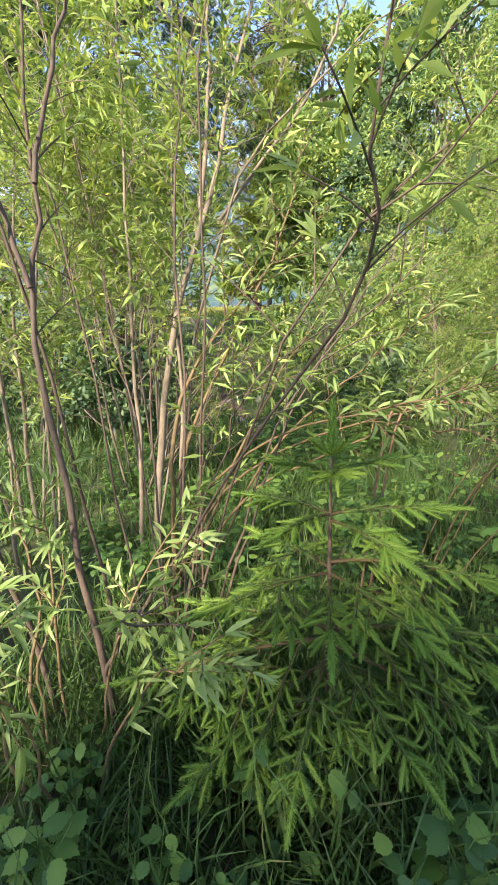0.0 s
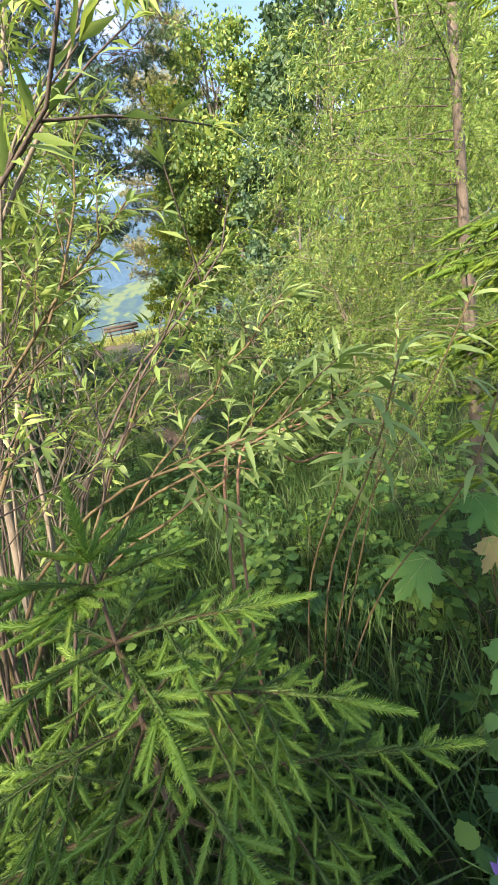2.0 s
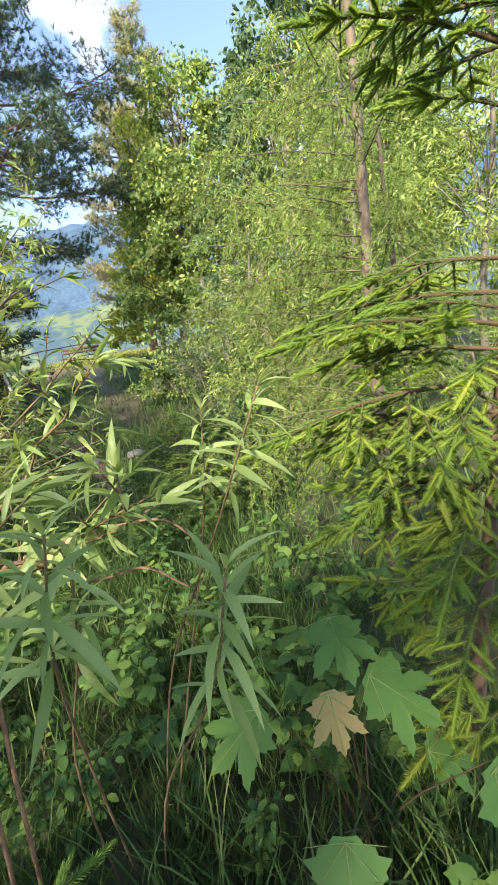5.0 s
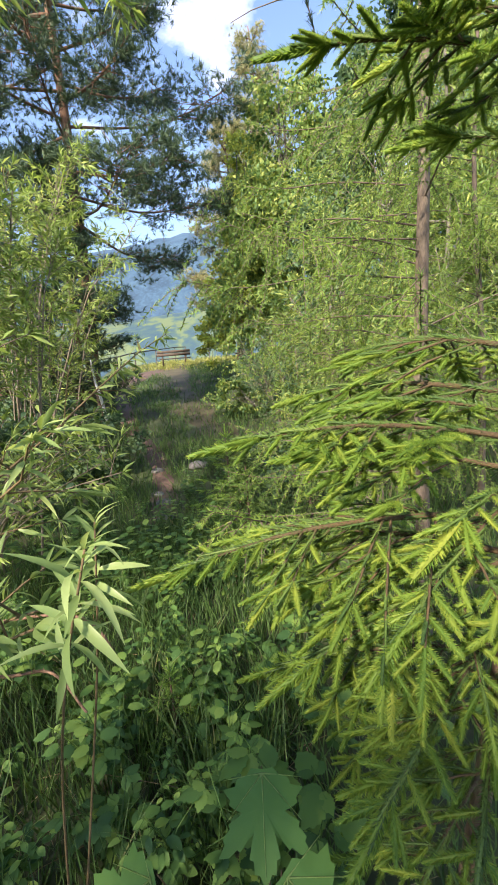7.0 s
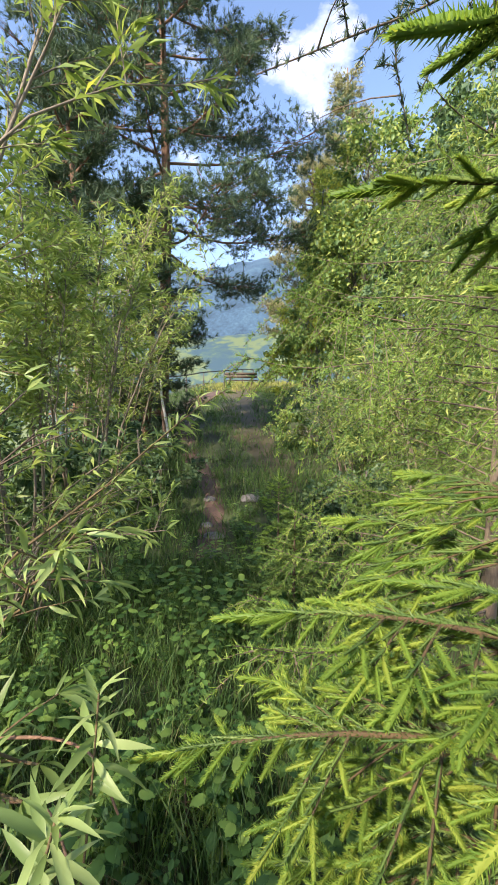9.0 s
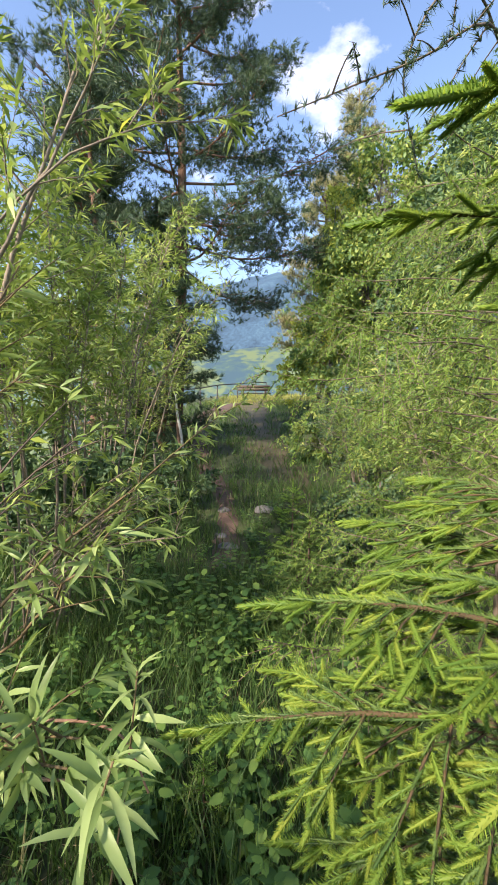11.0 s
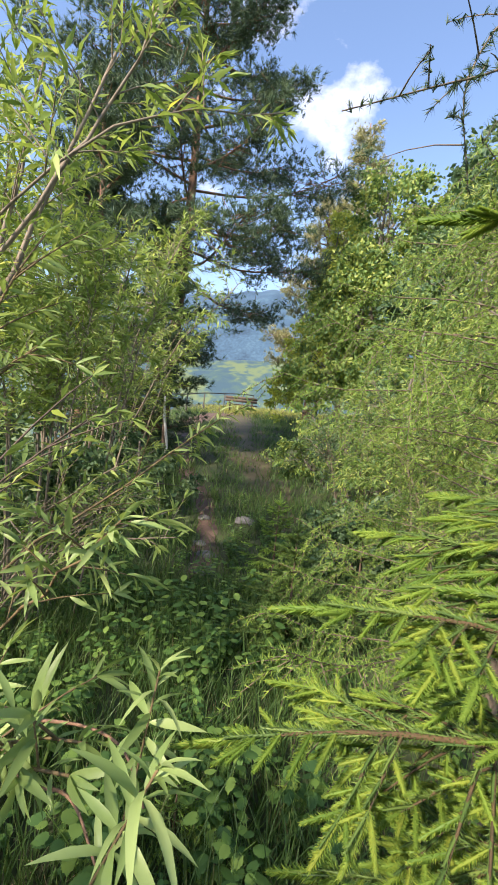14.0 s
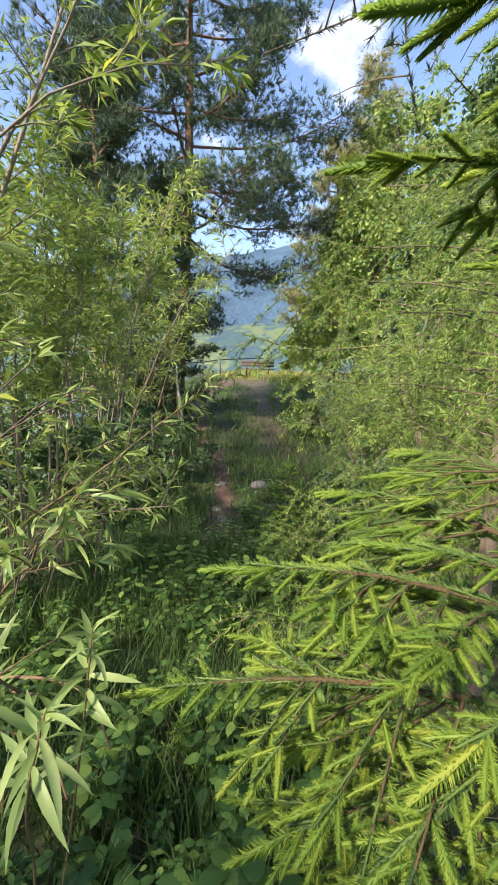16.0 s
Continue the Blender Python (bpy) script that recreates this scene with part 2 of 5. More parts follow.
def turns(dirs, rolls=None):
    """Frames whose y axis runs along dirs and whose z axis looks up as far as it can."""
    d = unit(dirs)
    side = np.cross(d, np.array([0, 0, 1.0]))
    flat = np.linalg.norm(side, axis=1) < 0.05
    side[flat] = (1, 0, 0)
    side = unit(side)
    up = np.cross(side, d)
    if rolls is not None:
        c, s = np.cos(rolls)[:, None], np.sin(rolls)[:, None]
        side, up = side * c + up * s, up * c - side * s
    return np.stack([side, d, up], -1)


def spline(ctrl, n):
    """A smooth line through the control points."""
    c = np.asarray(ctrl, float)
    c = np.vstack([2 * c[0] - c[1], c, 2 * c[-1] - c[-2]])
    out = []
    for u in np.linspace(0, len(c) - 3 - 1e-6, n):
        i, f = int(u), u - int(u)
        p0, p1, p2, p3 = c[i:i + 4]
        out.append(0.5 * (2 * p1 + (p2 - p0) * f + (2 * p0 - 5 * p1 + 4 * p2 - p3) * f ** 2 + (3 * p1 - p0 - 3 * p2 + p3) * f ** 3))
    return np.array(out)


def blade_template(stations, halves, fold=0.05, curl=0.18):
    """A pointed leaf of unit length along y, folded on its midrib and curling down."""
    v = [(0, 0, 0)]
    for s, h in zip(stations, halves):
        z = -curl * s * s
        v += [(-h, s, z + fold * h * 4), (0, s, z), (h, s, z + fold * h * 4)]
    v.append((0, 1, -curl))
    n, tri, quad = len(stations), [], []
    tri += [(0, 2, 1), (0, 3, 2)]
    for i in range(n - 1):
        a, b = 1 + 3 * i, 4 + 3 * i
        quad += [(a, a + 1, b + 1, b), (a + 1, a + 2, b + 2, b + 1)]
    a = 1 + 3 * (n - 1)
    tri += [(a, a + 1, len(v) - 1), (a + 1, a + 2, len(v) - 1)]
    return np.array(v, float), [np.array(tri), np.array(quad)] if quad else [np.array(tri)]


LANCE = blade_template((0.42,), (0.1,), 0.06, 0.3)
LANCE_WAVY = blade_template((0.12, 0.35, 0.6, 0.82), (0.045, 0.082, 0.078, 0.045), 0.1, 0.75)
LANCE_NEAR = blade_template((0.12, 0.35, 0.6, 0.82), (0.045, 0.08, 0.074, 0.042), 0.08, 0.42)
OVAL = blade_template((0.2, 0.55, 0.8), (0.24, 0.3, 0.18), 0.06, 0.2)
SMALL = (np.array([(0, 0, 0), (-0.3, 0.5, 0.06), (0.3, 0.5, 0.06), (0, 1, -0.1)], float), [np.array([(0, 3, 1), (0, 2, 3)])])
NARROW = (np.array([(0, 0, 0), (-0.11, 0.45, 0.03), (0.11, 0.45, 0.03), (0, 1, -0.2)], float), [np.array([(0, 3, 1), (0, 2, 3)])])
GRASS_BLADE = (np.array([(-0.013, 0, 0), (0.013, 0, 0), (-0.011, 0.4, 0.03), (0.011, 0.4, 0.03), (-0.008, 0.75, -0.06), (0.008, 0.75, -0.06), (0, 1, -0.22)], float),
               [np.array([(0, 1, 3, 2), (2, 3, 5, 4)]), np.array([(4, 5, 6)])])


def serrated(outline_r, outline_a, centre=(0, 0.4)):
    """A lobed leaf: a fan from a point on the midrib to its outline."""
    v = [(centre[0], centre[1], 0.0)]
    for r, a in zip(outline_r, outline_a):
        x, y = centre[0] + r * math.cos(radians(a)), centre[1] + r * math.sin(radians(a))
        v.append((x, y, -0.10 * y * y - 0.22 * x * x + 0.02 * math.sin(9 * x) ** 2))
    n = len(outline_r)
    return np.array(v), [np.array([(0, 1 + i, 1 + (i + 1) % n) for i in range(n)])]


def maple_outline():
    """Half outline of a five-lobed leaf with coarse teeth, mirrored."""
    half = [(0.66, 90), (0.55, 83), (0.56, 78), (0.46, 74), (0.46, 68), (0.33, 65), (0.25, 62), (0.34, 56), (0.46, 53), (0.46, 48), (0.57, 45), (0.66, 38), (0.54, 33), (0.54, 28),
            (0.43, 23), (0.43, 17), (0.3, 13), (0.25, 8), (0.33, 1), (0.41, -6), (0.4, -12), (0.52, -21), (0.4, -32), (0.42, -42), (0.36, -56), (0.4, -70), (0.37, -85)]
    other = [(r, 180 - a) for r, a in half[1:][::-1]]
    ring = half[::-1] + other[::-1]
    return [p[0] for p in ring], [p[1] for p in ring]


MAPLE = serrated(*maple_outline())
TOOTHED = serrated(
    [0.4, 0.4, 0.33, 0.37, 0.31, 0.36, 0.31, 0.37, 0.35, 0.44, 0.42, 0.6,
     0.42, 0.44, 0.35, 0.37, 0.31, 0.36, 0.31, 0.37, 0.33, 0.4],
    [-90, -62, -45, -28, -12, 4, 18, 32, 45, 58, 72, 90, 108, 122, 135, 148, 162, 176, 192, 208, 225, 242])


def shoot_template(needles, length, width, forward, seed, core=0.03):
    """A spruce shoot of unit length along y: a green stem set closely with pointed needles that lean forward."""
    r = np.random.default_rng(seed)
    v, tri = [], []
    for i in range(needles):
        s = (i + 0.5) / needles
        a = i * 2.39996 + r.normal(0, 0.15)
        out = np.array([math.cos(a), 0, math.sin(a) * 0.7 + 0.12])
        d = unit(out + np.array([0, forward + 1.6 * s ** 6, 0]))
        ln = length * r.uniform(0.88, 1.1) * (1 - 0.35 * s ** 4) * min(1, 0.6 + 3 * s)
        base = np.array([0, s * 0.95, 0])
        w = unit(np.cross(d, r.normal(0, 1, 3))) * width
        k = len(v)
        v += [base - w, base + w, base + d * ln]
        tri.append((k, k + 1, k + 2))
    k = len(v)
    for y, rad in ((0, core * 0.6), (0.5, core), (0.97, core * 0.6)):
        v += [np.array([rad * math.cos(t), y, rad * math.sin(t)]) for t in (0, 2.09, 4.19)]
    quad = [(k + 3 * j + c, k + 3 * j + (c + 1) % 3, k + 3 * j + 3 + (c + 1) % 3, k + 3 * j + 3 + c) for j in (0, 1) for c in range(3)]
    return np.array(v), [np.array(tri), np.array(quad)]


SHOOT = shoot_template(190, 0.15, 0.0155, 0.7, 1, 0.066)
SHOOT_OLD = shoot_template(64, 0.17, 0.015, 0.7, 2, 0.045)
SHOOT_FAR = shoot_template(18, 0.26, 0.035, 0.7, 3, 0.06)


def spruce_branch(parent, base, az, el, length, shoot, r, temps, mats, droop=0.35, spacing=0.05, tip=None):
    """One bough: its wood, and under it the flat sprays of finger-like shoots."""
    s = np.linspace(0, 1, 9)
    if tip is None:
        a, e = radians(az), radians(el)
        flat, side = np.array([math.sin(a), math.cos(a), 0.0]), np.array([math.cos(a), -math.sin(a), 0.0])
        pts = base + flat * (s * length * math.cos(e))[:, None] + side * (r.normal(0, 0.05) * length * s * s)[:, None]
        pts[:, 2] += length * (math.sin(e) * s - droop * s ** 2 + droop * 0.45 * s ** 3)
    else:
        run = np.asarray(tip, float) - base
        length = np.linalg.norm(run)
        side = unit(np.array([run[1], -run[0], 0.0]))
        pts = base + run * s[:, None] + np.array([0, 0, 0.07 * length]) * np.sin(s * np.pi)[:, None]
    wood, green, twigs_ = Soup(), Soup(), Soup()
    olds, news = [], []
    along = lambda u: np.array([np.interp(u, s, pts[:, k]) for k in range(3)])
    axis = lambda u: unit(along(min(1, u + 0.05)) - along(max(0, u - 0.05)))
    lead = min(1.45 * shoot, 0.4 * length)
    uw = 1 - lead / length                      # the last whorl, where the leading shoot begins
    wood.tube(np.array([along(u) for u in np.linspace(0, uw, 9)]), 0.0022 + 0.007 * length * (1 - s) ** 0.8, 6)
    hang = lambda mean: np.array([0, 0, r.normal(mean, 0.13)])
    news.append((along(uw), axis(0.97), lead))
    pw, dw = along(uw), axis(uw)
    for sg in (-1, 1):
        for fwd, k in ((1.1, 0.95), (0.7, 0.8)):
            news.append((pw - dw * 0.012 * k, dw * fwd + sg * side * 0.8 + hang(-0.12), shoot * k * r.uniform(0.85, 1.1)))
    news.append((pw, dw * 0.9 + hang(-0.7), shoot * 0.7))
    for i in range(1, max(3, int(uw * length * 0.88 / spacing))):
        back = i * spacing * r.uniform(0.92, 1.08)
        u = uw - back / length
        if u < 0.08:
            break
        p, d = along(u), axis(u)
        for sg in (-1, 1):
            if r.random() < 0.06:
                continue
            tl = min(0.62 * back, 0.26, 0.5 * length) * r.uniform(0.75, 1.15)
            td = unit(d * r.uniform(0.38, 0.62) + sg * side * r.uniform(0.75, 0.95) + hang(-0.18))
            if tl < shoot * 0.8:
                news.append((p, td, shoot * r.uniform(0.7, 0.95)))
                continue
            q = [p + td * tl * f + np.array([0, 0, -0.2 * tl * f * f]) for f in (0, 0.5, 1)]
            twigs_.tube(q, (0.003, 0.0024, 0.0016), 4)
            sd = unit(np.cross(td, (0, 0, 1.0)))
            for f in np.arange(0.05, 0.95, 0.55 * shoot / tl):
                olds.append((p + (q[2] - p) * f, td + r.normal(0, 0.05, 3), shoot * 0.75))
            for f in np.arange(0.3, 0.9, 0.52 * shoot / tl):
                for s2 in (-1, 1):
                    if r.random() < 0.85:
                        news.append((p + (q[2] - p) * f, td * 0.75 + sd * s2 * 0.75 + hang(-0.24), shoot * r.uniform(0.5, 0.78)))
            news.append((q[2], td + hang(-0.2), shoot * r.uniform(0.85, 1.05)))
            for s2 in (-1, 1):
                news.append((q[2] - td * 0.008, td + sd * s2 * 0.7 + hang(-0.15), shoot * r.uniform(0.6, 0.8)))
    for u in np.arange(0.03, uw - 0.2 * shoot / length, 0.32 * shoot / length):
        olds.append((along(u), axis(u) + r.normal(0, 0.05, 3), shoot))
    for group_, temp, mat in ((olds, temps[1], 1), (news, temps[0], 0)):
        P, D = np.array([g[0] for g in group_]), np.array([g[1] for g in group_])
        fat = r.uniform(1.0, 1.18, len(P))
        green.scatter(temp, P, turns(D, r.uniform(-0.6, 0.6, len(P))), [(max(g[2], 0.7 * shoot) * k, g[2], max(g[2], 0.7 * shoot) * k) for g, k in zip(group_, fat)], mat)
    b = wood.link("branch", [M_TWIG], parent)
    if twigs_.v:
        tagged(twigs_.link("twig_spray", [M_TWIG], b), kind="stuff")
    tagged(green.link("needles", mats, b), kind="stuff")


def spruce(name, label, place, height, boughs, shoot, seed, temps=(SHOOT, SHOOT_OLD), mats=None, rad=0.018, lean=(0, 0), group="", droop=0.35, spacing=0.045, reach_to=()):
    r = np.random.default_rng(seed)
    tree = thing(name, place, label, "spruce", group)
    stem = Soup()
    s = np.linspace(-0.05, 1, 10)
    line = np.stack([lean[0] * s, lean[1] * s, height * s], 1)
    stem.tube(line, rad * (1.05 - s) + 0.002, 8)
    stem.link("trunk", [M_BARK_DARK], tree)
    mats = mats or [M_NEW, M_OLD]
    for z, az, el, ln in boughs:
        f = z / height
        spruce_branch(tree, np.array([lean[0] * f, lean[1] * f, z]), az, el, ln, shoot, r, temps, mats, droop, spacing)
    for z, tip in reach_to:
        f = z / height
        spruce_branch(tree, np.array([lean[0] * f, lean[1] * f, z]), 0, 0, 0, shoot, r, temps, mats, droop, spacing, np.array(tip) - place)
    top, green = np.array([lean[0], lean[1], height]), Soup()
    D = np.array([(0, 0, 1.0)] + [(math.sin(a), math.cos(a), 0.75) for a in np.arange(5) * 1.257 + 0.4])
    P = np.array([top - (0, 0, 0.01)] + [top - (0, 0, 0.015)] * 5)
    green.scatter(temps[0], P, turns(D), [shoot * 1.6] + [shoot * 1.05] * 5, 0)
    green.link("leader", mats, tree)
    return tree


def whorls(z0, z1, n, per, length, seed, el0=0, el1=35):
    """Boughs all round a stem, shorter and steeper towards the top."""
    r, out = np.random.default_rng(seed), []
    for i in range(n):
        f = i / max(1, n - 1)
        for k in range(per):
            out.append((z0 + (z1 - z0) * f + r.normal(0, 0.02), 360 * k / per + 40 * i + r.normal(0, 9), el0 + (el1 - el0) * f + r.normal(0, 5), length * (1 - 0.72 * f) * r.uniform(0.8, 1.15)))
    return out


def leafy_stem(parent, ctrl, radius, r, twigs, twig_len, leaf, temp, mats, bark, start=0.35, gap=0.022, droop=0.1, sub=0, spread=0.8):
    """A willow stem through its control points, with side twigs; the leaves hang under it as a part."""
    pts = spline(ctrl, 14)
    s = np.linspace(0, 1, 14)
    wob = np.cumsum(r.normal(0, 0.011, (14, 3)), axis=0) * np.minimum(1, s * 4)[:, None] + r.normal(0, 0.004, (14, 3)) * (s[:, None] > 0)
    pts = pts + wob
    wood, green, twigs_ = Soup(), Soup(), Soup()
    wood.tube(pts, radius * (1 - 0.8 * s) + 0.0012, 7)
    P, D, L = [], [], []

    def leaves_on(q, first):
        seg = np.linalg.norm(np.diff(q, axis=0), axis=1).sum()
        n = int(seg * (1 - first) / gap)
        for i in range(n):
            u = first + (1 - first) * (i + 0.5) / n
            x = u * (len(q) - 1)
            k = min(int(x), len(q) - 2)
            p, d = q[k] + (q[k + 1] - q[k]) * (x - k), unit(q[k + 1] - q[k])
            a = i * 2.4 + r.uniform(-0.3, 0.3)
            w = unit(np.cross(d, (0.3, 0.2, 0.9)))
            w = w * math.cos(a) + np.cross(d, w) * math.sin(a)
            P.append(p)
            D.append(d * r.uniform(0.4, 1.0) + w * 0.75 + np.array([0, 0, -droop * r.uniform(0, 2)]))
            L.append(leaf * r.uniform(0.55, 1.15) * (0.7 + 0.3 * math.sin(math.pi * min(1, u + 0.15))))
        for i in range(4):
            P.append(q[-1])
            D.append(unit(q[-1] - q[-2]) + r.normal(0, 0.32, 3))
            L.append(leaf * r.uniform(0.6, 1.0))

    for i in range(twigs):
        u = start + (1 - start) * (i + r.uniform(0, 0.8)) / twigs
        x = u * 13
        k = min(int(x), 12)
        p, d = pts[k] + (pts[k + 1] - pts[k]) * (x - k), unit(pts[k + 1] - pts[k])
        td = unit(d * 0.75 + unit(r.normal(0, 1, 3) * (1, 1, 0.5)) * spread)
        ln = twig_len * r.uniform(0.5, 1.2) * (1.1 - 0.5 * u)
        q = np.array([p + td * ln * f + np.array([0, 0, (0.18 * f - droop * 1.5 * f * f) * ln]) for f in (0, 0.35, 0.7, 1)])
        twigs_.tube(q, np.array((0.32, 0.25, 0.18, 0.1)) * min(radius, 0.008) + 0.0008, 4)
        leaves_on(q, r.uniform(0.1, 0.4))
        for j in range(sub):
            f = r.uniform(0.25, 0.85)
            p2 = p + (q[-1] - p) * f
            td2 = unit(td + unit(r.normal(0, 1, 3)) * 0.8)
            l2 = ln * r.uniform(0.3, 0.55)
            q2 = np.array([p2 + td2 * l2 * g + np.array([0, 0, -droop * g * g * l2]) for g in (0, 0.5, 1)])
            twigs_.tube(q2, (0.0016, 0.0012, 0.0008), 3)
            leaves_on(q2, 0.05)
    leaves_on(pts[9:], 0.2)
    st = wood.link("stem", [bark], parent)
    if twigs_.v:
        tagged(twigs_.link("twig_spray", [bark], st), kind="stuff")
    green.scatter(temp, np.array(P), turns(np.array(D), r.uniform(-1.2, 1.2, len(P))), L, 0)
    tagged(green.link("leaves", mats, st), kind="stuff")


def willow(name, label, place, stems, seed, leaf=0.085, temp=LANCE, mat=None, bark=None, group="", **kw):
    r = np.random.default_rng(seed)
    bush = thing(name, place, label, "willow", group)
    for ctrl, radius, twigs, tl in stems:
        leafy_stem(bush, ctrl, radius, r, twigs, tl, leaf, temp, [mat or M_WILLOW], bark or M_WBARK, **kw)
    return bush


def fan(n, height, reach, seed, radius=0.014, twigs=14, tl=0.5, az=(0, 360), foot=0.25):
    """Stems that rise from one stool and bow outwards."""
    r, out = np.random.default_rng(seed), []
    for i in range(n):
        a = radians(az[0] + (az[1] - az[0]) * (i + r.uniform(0, 0.9)) / n)
        h, o = height * r.uniform(0.65, 1.1), reach * r.uniform(0.4, 1.15)
        d = np.array([math.sin(a), math.cos(a), 0])
        b = d * foot * r.uniform(0.2, 1) + r.normal(0, 0.04, 3) * (1, 1, 0)
        out.append(([b - (0, 0, 0.05), b + d * o * 0.22 + (0, 0, h * 0.4), b + d * o * 0.55 + (0, 0, h * 0.75), b + d * o + (0, 0, h)], radius * r.uniform(0.6, 1.3), twigs, tl))
    return out


def crown_tree(name, label, category, place, trunk, blobs, count, leaf, mat, seed, rad=0.12, bark=None, temp=SMALL, group=""):
    """Broadleaved tree: tapered trunk, limbs that reach into the masses of the crown, many separate leaves in loose clumps."""
    r = np.random.default_rng(seed)
    tree = thing(name, place, label, category, group)
    wood = Soup()
    line = spline(trunk, 16)
    wood.tube(line, rad * (1.05 - np.linspace(0, 1, 16)) + 0.012, 9)
    wood.link("trunk", [bark or M_TBARK], tree)
    crown, vol = Soup(), sum(b[1][0] * b[1][1] * b[1][2] for b in blobs)
    P, D = [], []
    for c, rad3 in blobs:
        c, rad3 = np.array(c, float), np.array(rad3, float)
        clumps = max(6, int(count / 110 * rad3.prod() / vol))
        k = np.argmin(np.abs(line[:, 2] - (c[2] - rad3[2] * 0.7)))
        limb, fine = Soup(), Soup()
        mid = (line[k] + c) / 2 + (0, 0, -0.1 * rad3[2])
        lp = spline([line[k], mid, c], 8)
        limb.tube(lp, np.linspace(rad * 0.4, 0.012, 8), 6)
        for _ in range(clumps):
            v = unit(r.normal(0, 1, 3)) * r.uniform(0.35, 1.0) ** 0.6
            q = c + v * rad3
            if r.random() < 0.35:
                fine.tube(spline([lp[r.integers(3, 8)], (c + q) / 2 + r.normal(0, 0.08, 3) * rad3, q], 5), np.linspace(rad * 0.1 + 0.004, 0.004, 5), 4)
            n = r.integers(45, 155)
            sp = rad3.mean() * r.uniform(0.06, 0.14)
            P.append(q + r.normal(0, 1, (n, 3)) * sp * (1.2, 1.2, 0.75))
            D.append(v * 0.6 + r.normal(0, 0.75, (n, 3)) + (0, 0, -0.35))
        lb = limb.link("limb", [bark or M_TBARK], tree)
        if fine.v:
            tagged(fine.link("twig_spray", [bark or M_TBARK], lb), kind="stuff")
    P, D = np.concatenate(P), np.concatenate(D)
    crown.scatter(temp, P, turns(D, r.uniform(-1.5, 1.5, len(P))), leaf * r.uniform(0.6, 1.3, len(P)), 0)
    tagged(crown.link("crown", [mat], tree), kind="stuff")
    return tree


def tuft_template(n, width, seed):
    r = np.random.default_rng(seed)
    v, tri = [], []
    for i in range(n):
        d = unit(np.array([r.normal(0, 0.6), 1, r.normal(0, 0.6)]))
        w = unit(np.cross(d, r.normal(0, 1, 3))) * width
        k, b = len(v), np.array([0, r.uniform(-0.35, 0.25), 0])
        v += [b - w, b + w, b + d * r.uniform(0.7, 1.0)]
        tri.append((k, k + 1, k + 2))
    return np.array(v), [np.array(tri)]


TUFT = tuft_template(12, 0.042, 5)
ROSETTE = tuft_template(18, 0.045, 7)
FASCICLE = tuft_template(11, 0.045, 6)


def pine(name, label, place, height, crown_from, reach, limbs, seed, mat, rad=0.17, tuft=0.2, dense=1.0):
    """Scots pine: reddish trunk, crooked limbs, needles in flat cushions of tufts."""
    r = np.random.default_rng(seed)
    tree = thing(name, place, label, "pine")
    w = Soup()
    s = np.linspace(-0.02, 1, 16)
    line = np.stack([0.25 * np.sin(s * 3) * (s > 0), 0.12 * np.sin(s * 5), height * s], 1)
    w.tube(line, rad * (1.03 - s) + 0.02, 10)
    w.link("trunk", [M_PBARK], tree)
    for i in range(limbs):
        f = (i + r.uniform(0, 0.7)) / limbs
        z = height * (crown_from + (0.97 - crown_from) * f)
        a = i * 2.4 + r.normal(0, 0.3)
        ln = reach * (1 - 0.75 * f ** 1.4) * r.uniform(0.7, 1.15)
        d = np.array([math.sin(a), math.cos(a), 0])
        b = np.array([np.interp(z, line[:, 2], line[:, 0]), np.interp(z, line[:, 2], line[:, 1]), z])
        rise = r.uniform(-0.14, 0.15) + 0.45 * f
        ctrl = [b, b + d * ln * 0.4 + (0, 0, ln * (rise * 0.4 - 0.06)), b + d * ln * 0.75 + (0, 0, ln * rise * 0.6), b + d * ln + (0, 0, ln * (rise + 0.08))]
        lp = spline(ctrl, 10)
        wood, green, twigs_ = Soup(), Soup(), Soup()
        wood.tube(lp, np.linspace(0.045, 0.008, 10), 6)
        P, D = [], []
        for j in range(int(6 + ln * 8)):
            u = r.uniform(0.28, 1.0)
            p = np.array([np.interp(u * 9, np.arange(10), lp[:, k]) for k in range(3)])
            td = unit(d * r.uniform(0.2, 1) + r.normal(0, 0.7, 3) * (1, 1, 0.35))
            tl = ln * r.uniform(0.12, 0.3)
            tip = p + td * tl + (0, 0, 0.1 * tl)
            twigs_.tube([p, (p + tip) / 2 - (0, 0, 0.04 * tl), tip], (0.014, 0.009, 0.005), 4)
            n = int(r.integers(7, 14) * dense)
            P.append(tip + r.normal(0, 1, (n, 3)) * (0.16, 0.16, 0.06) * (0.95 + ln * 0.08))
            D.append(td * 0.5 + r.normal(0, 0.55, (n, 3)) + (0, 0, 0.45))
        P, D = np.concatenate(P), np.concatenate(D)
        green.scatter(TUFT, P, turns(D, r.uniform(-2, 2, len(P))), tuft * r.uniform(0.7, 1.2, len(P)), 0)
        lb = wood.link("limb", [M_PBARK], tree)
        tagged(twigs_.link("twig_spray", [M_PBARK], lb), kind="stuff")
        tagged(green.link("needles", [mat], lb), kind="stuff")
    return tree


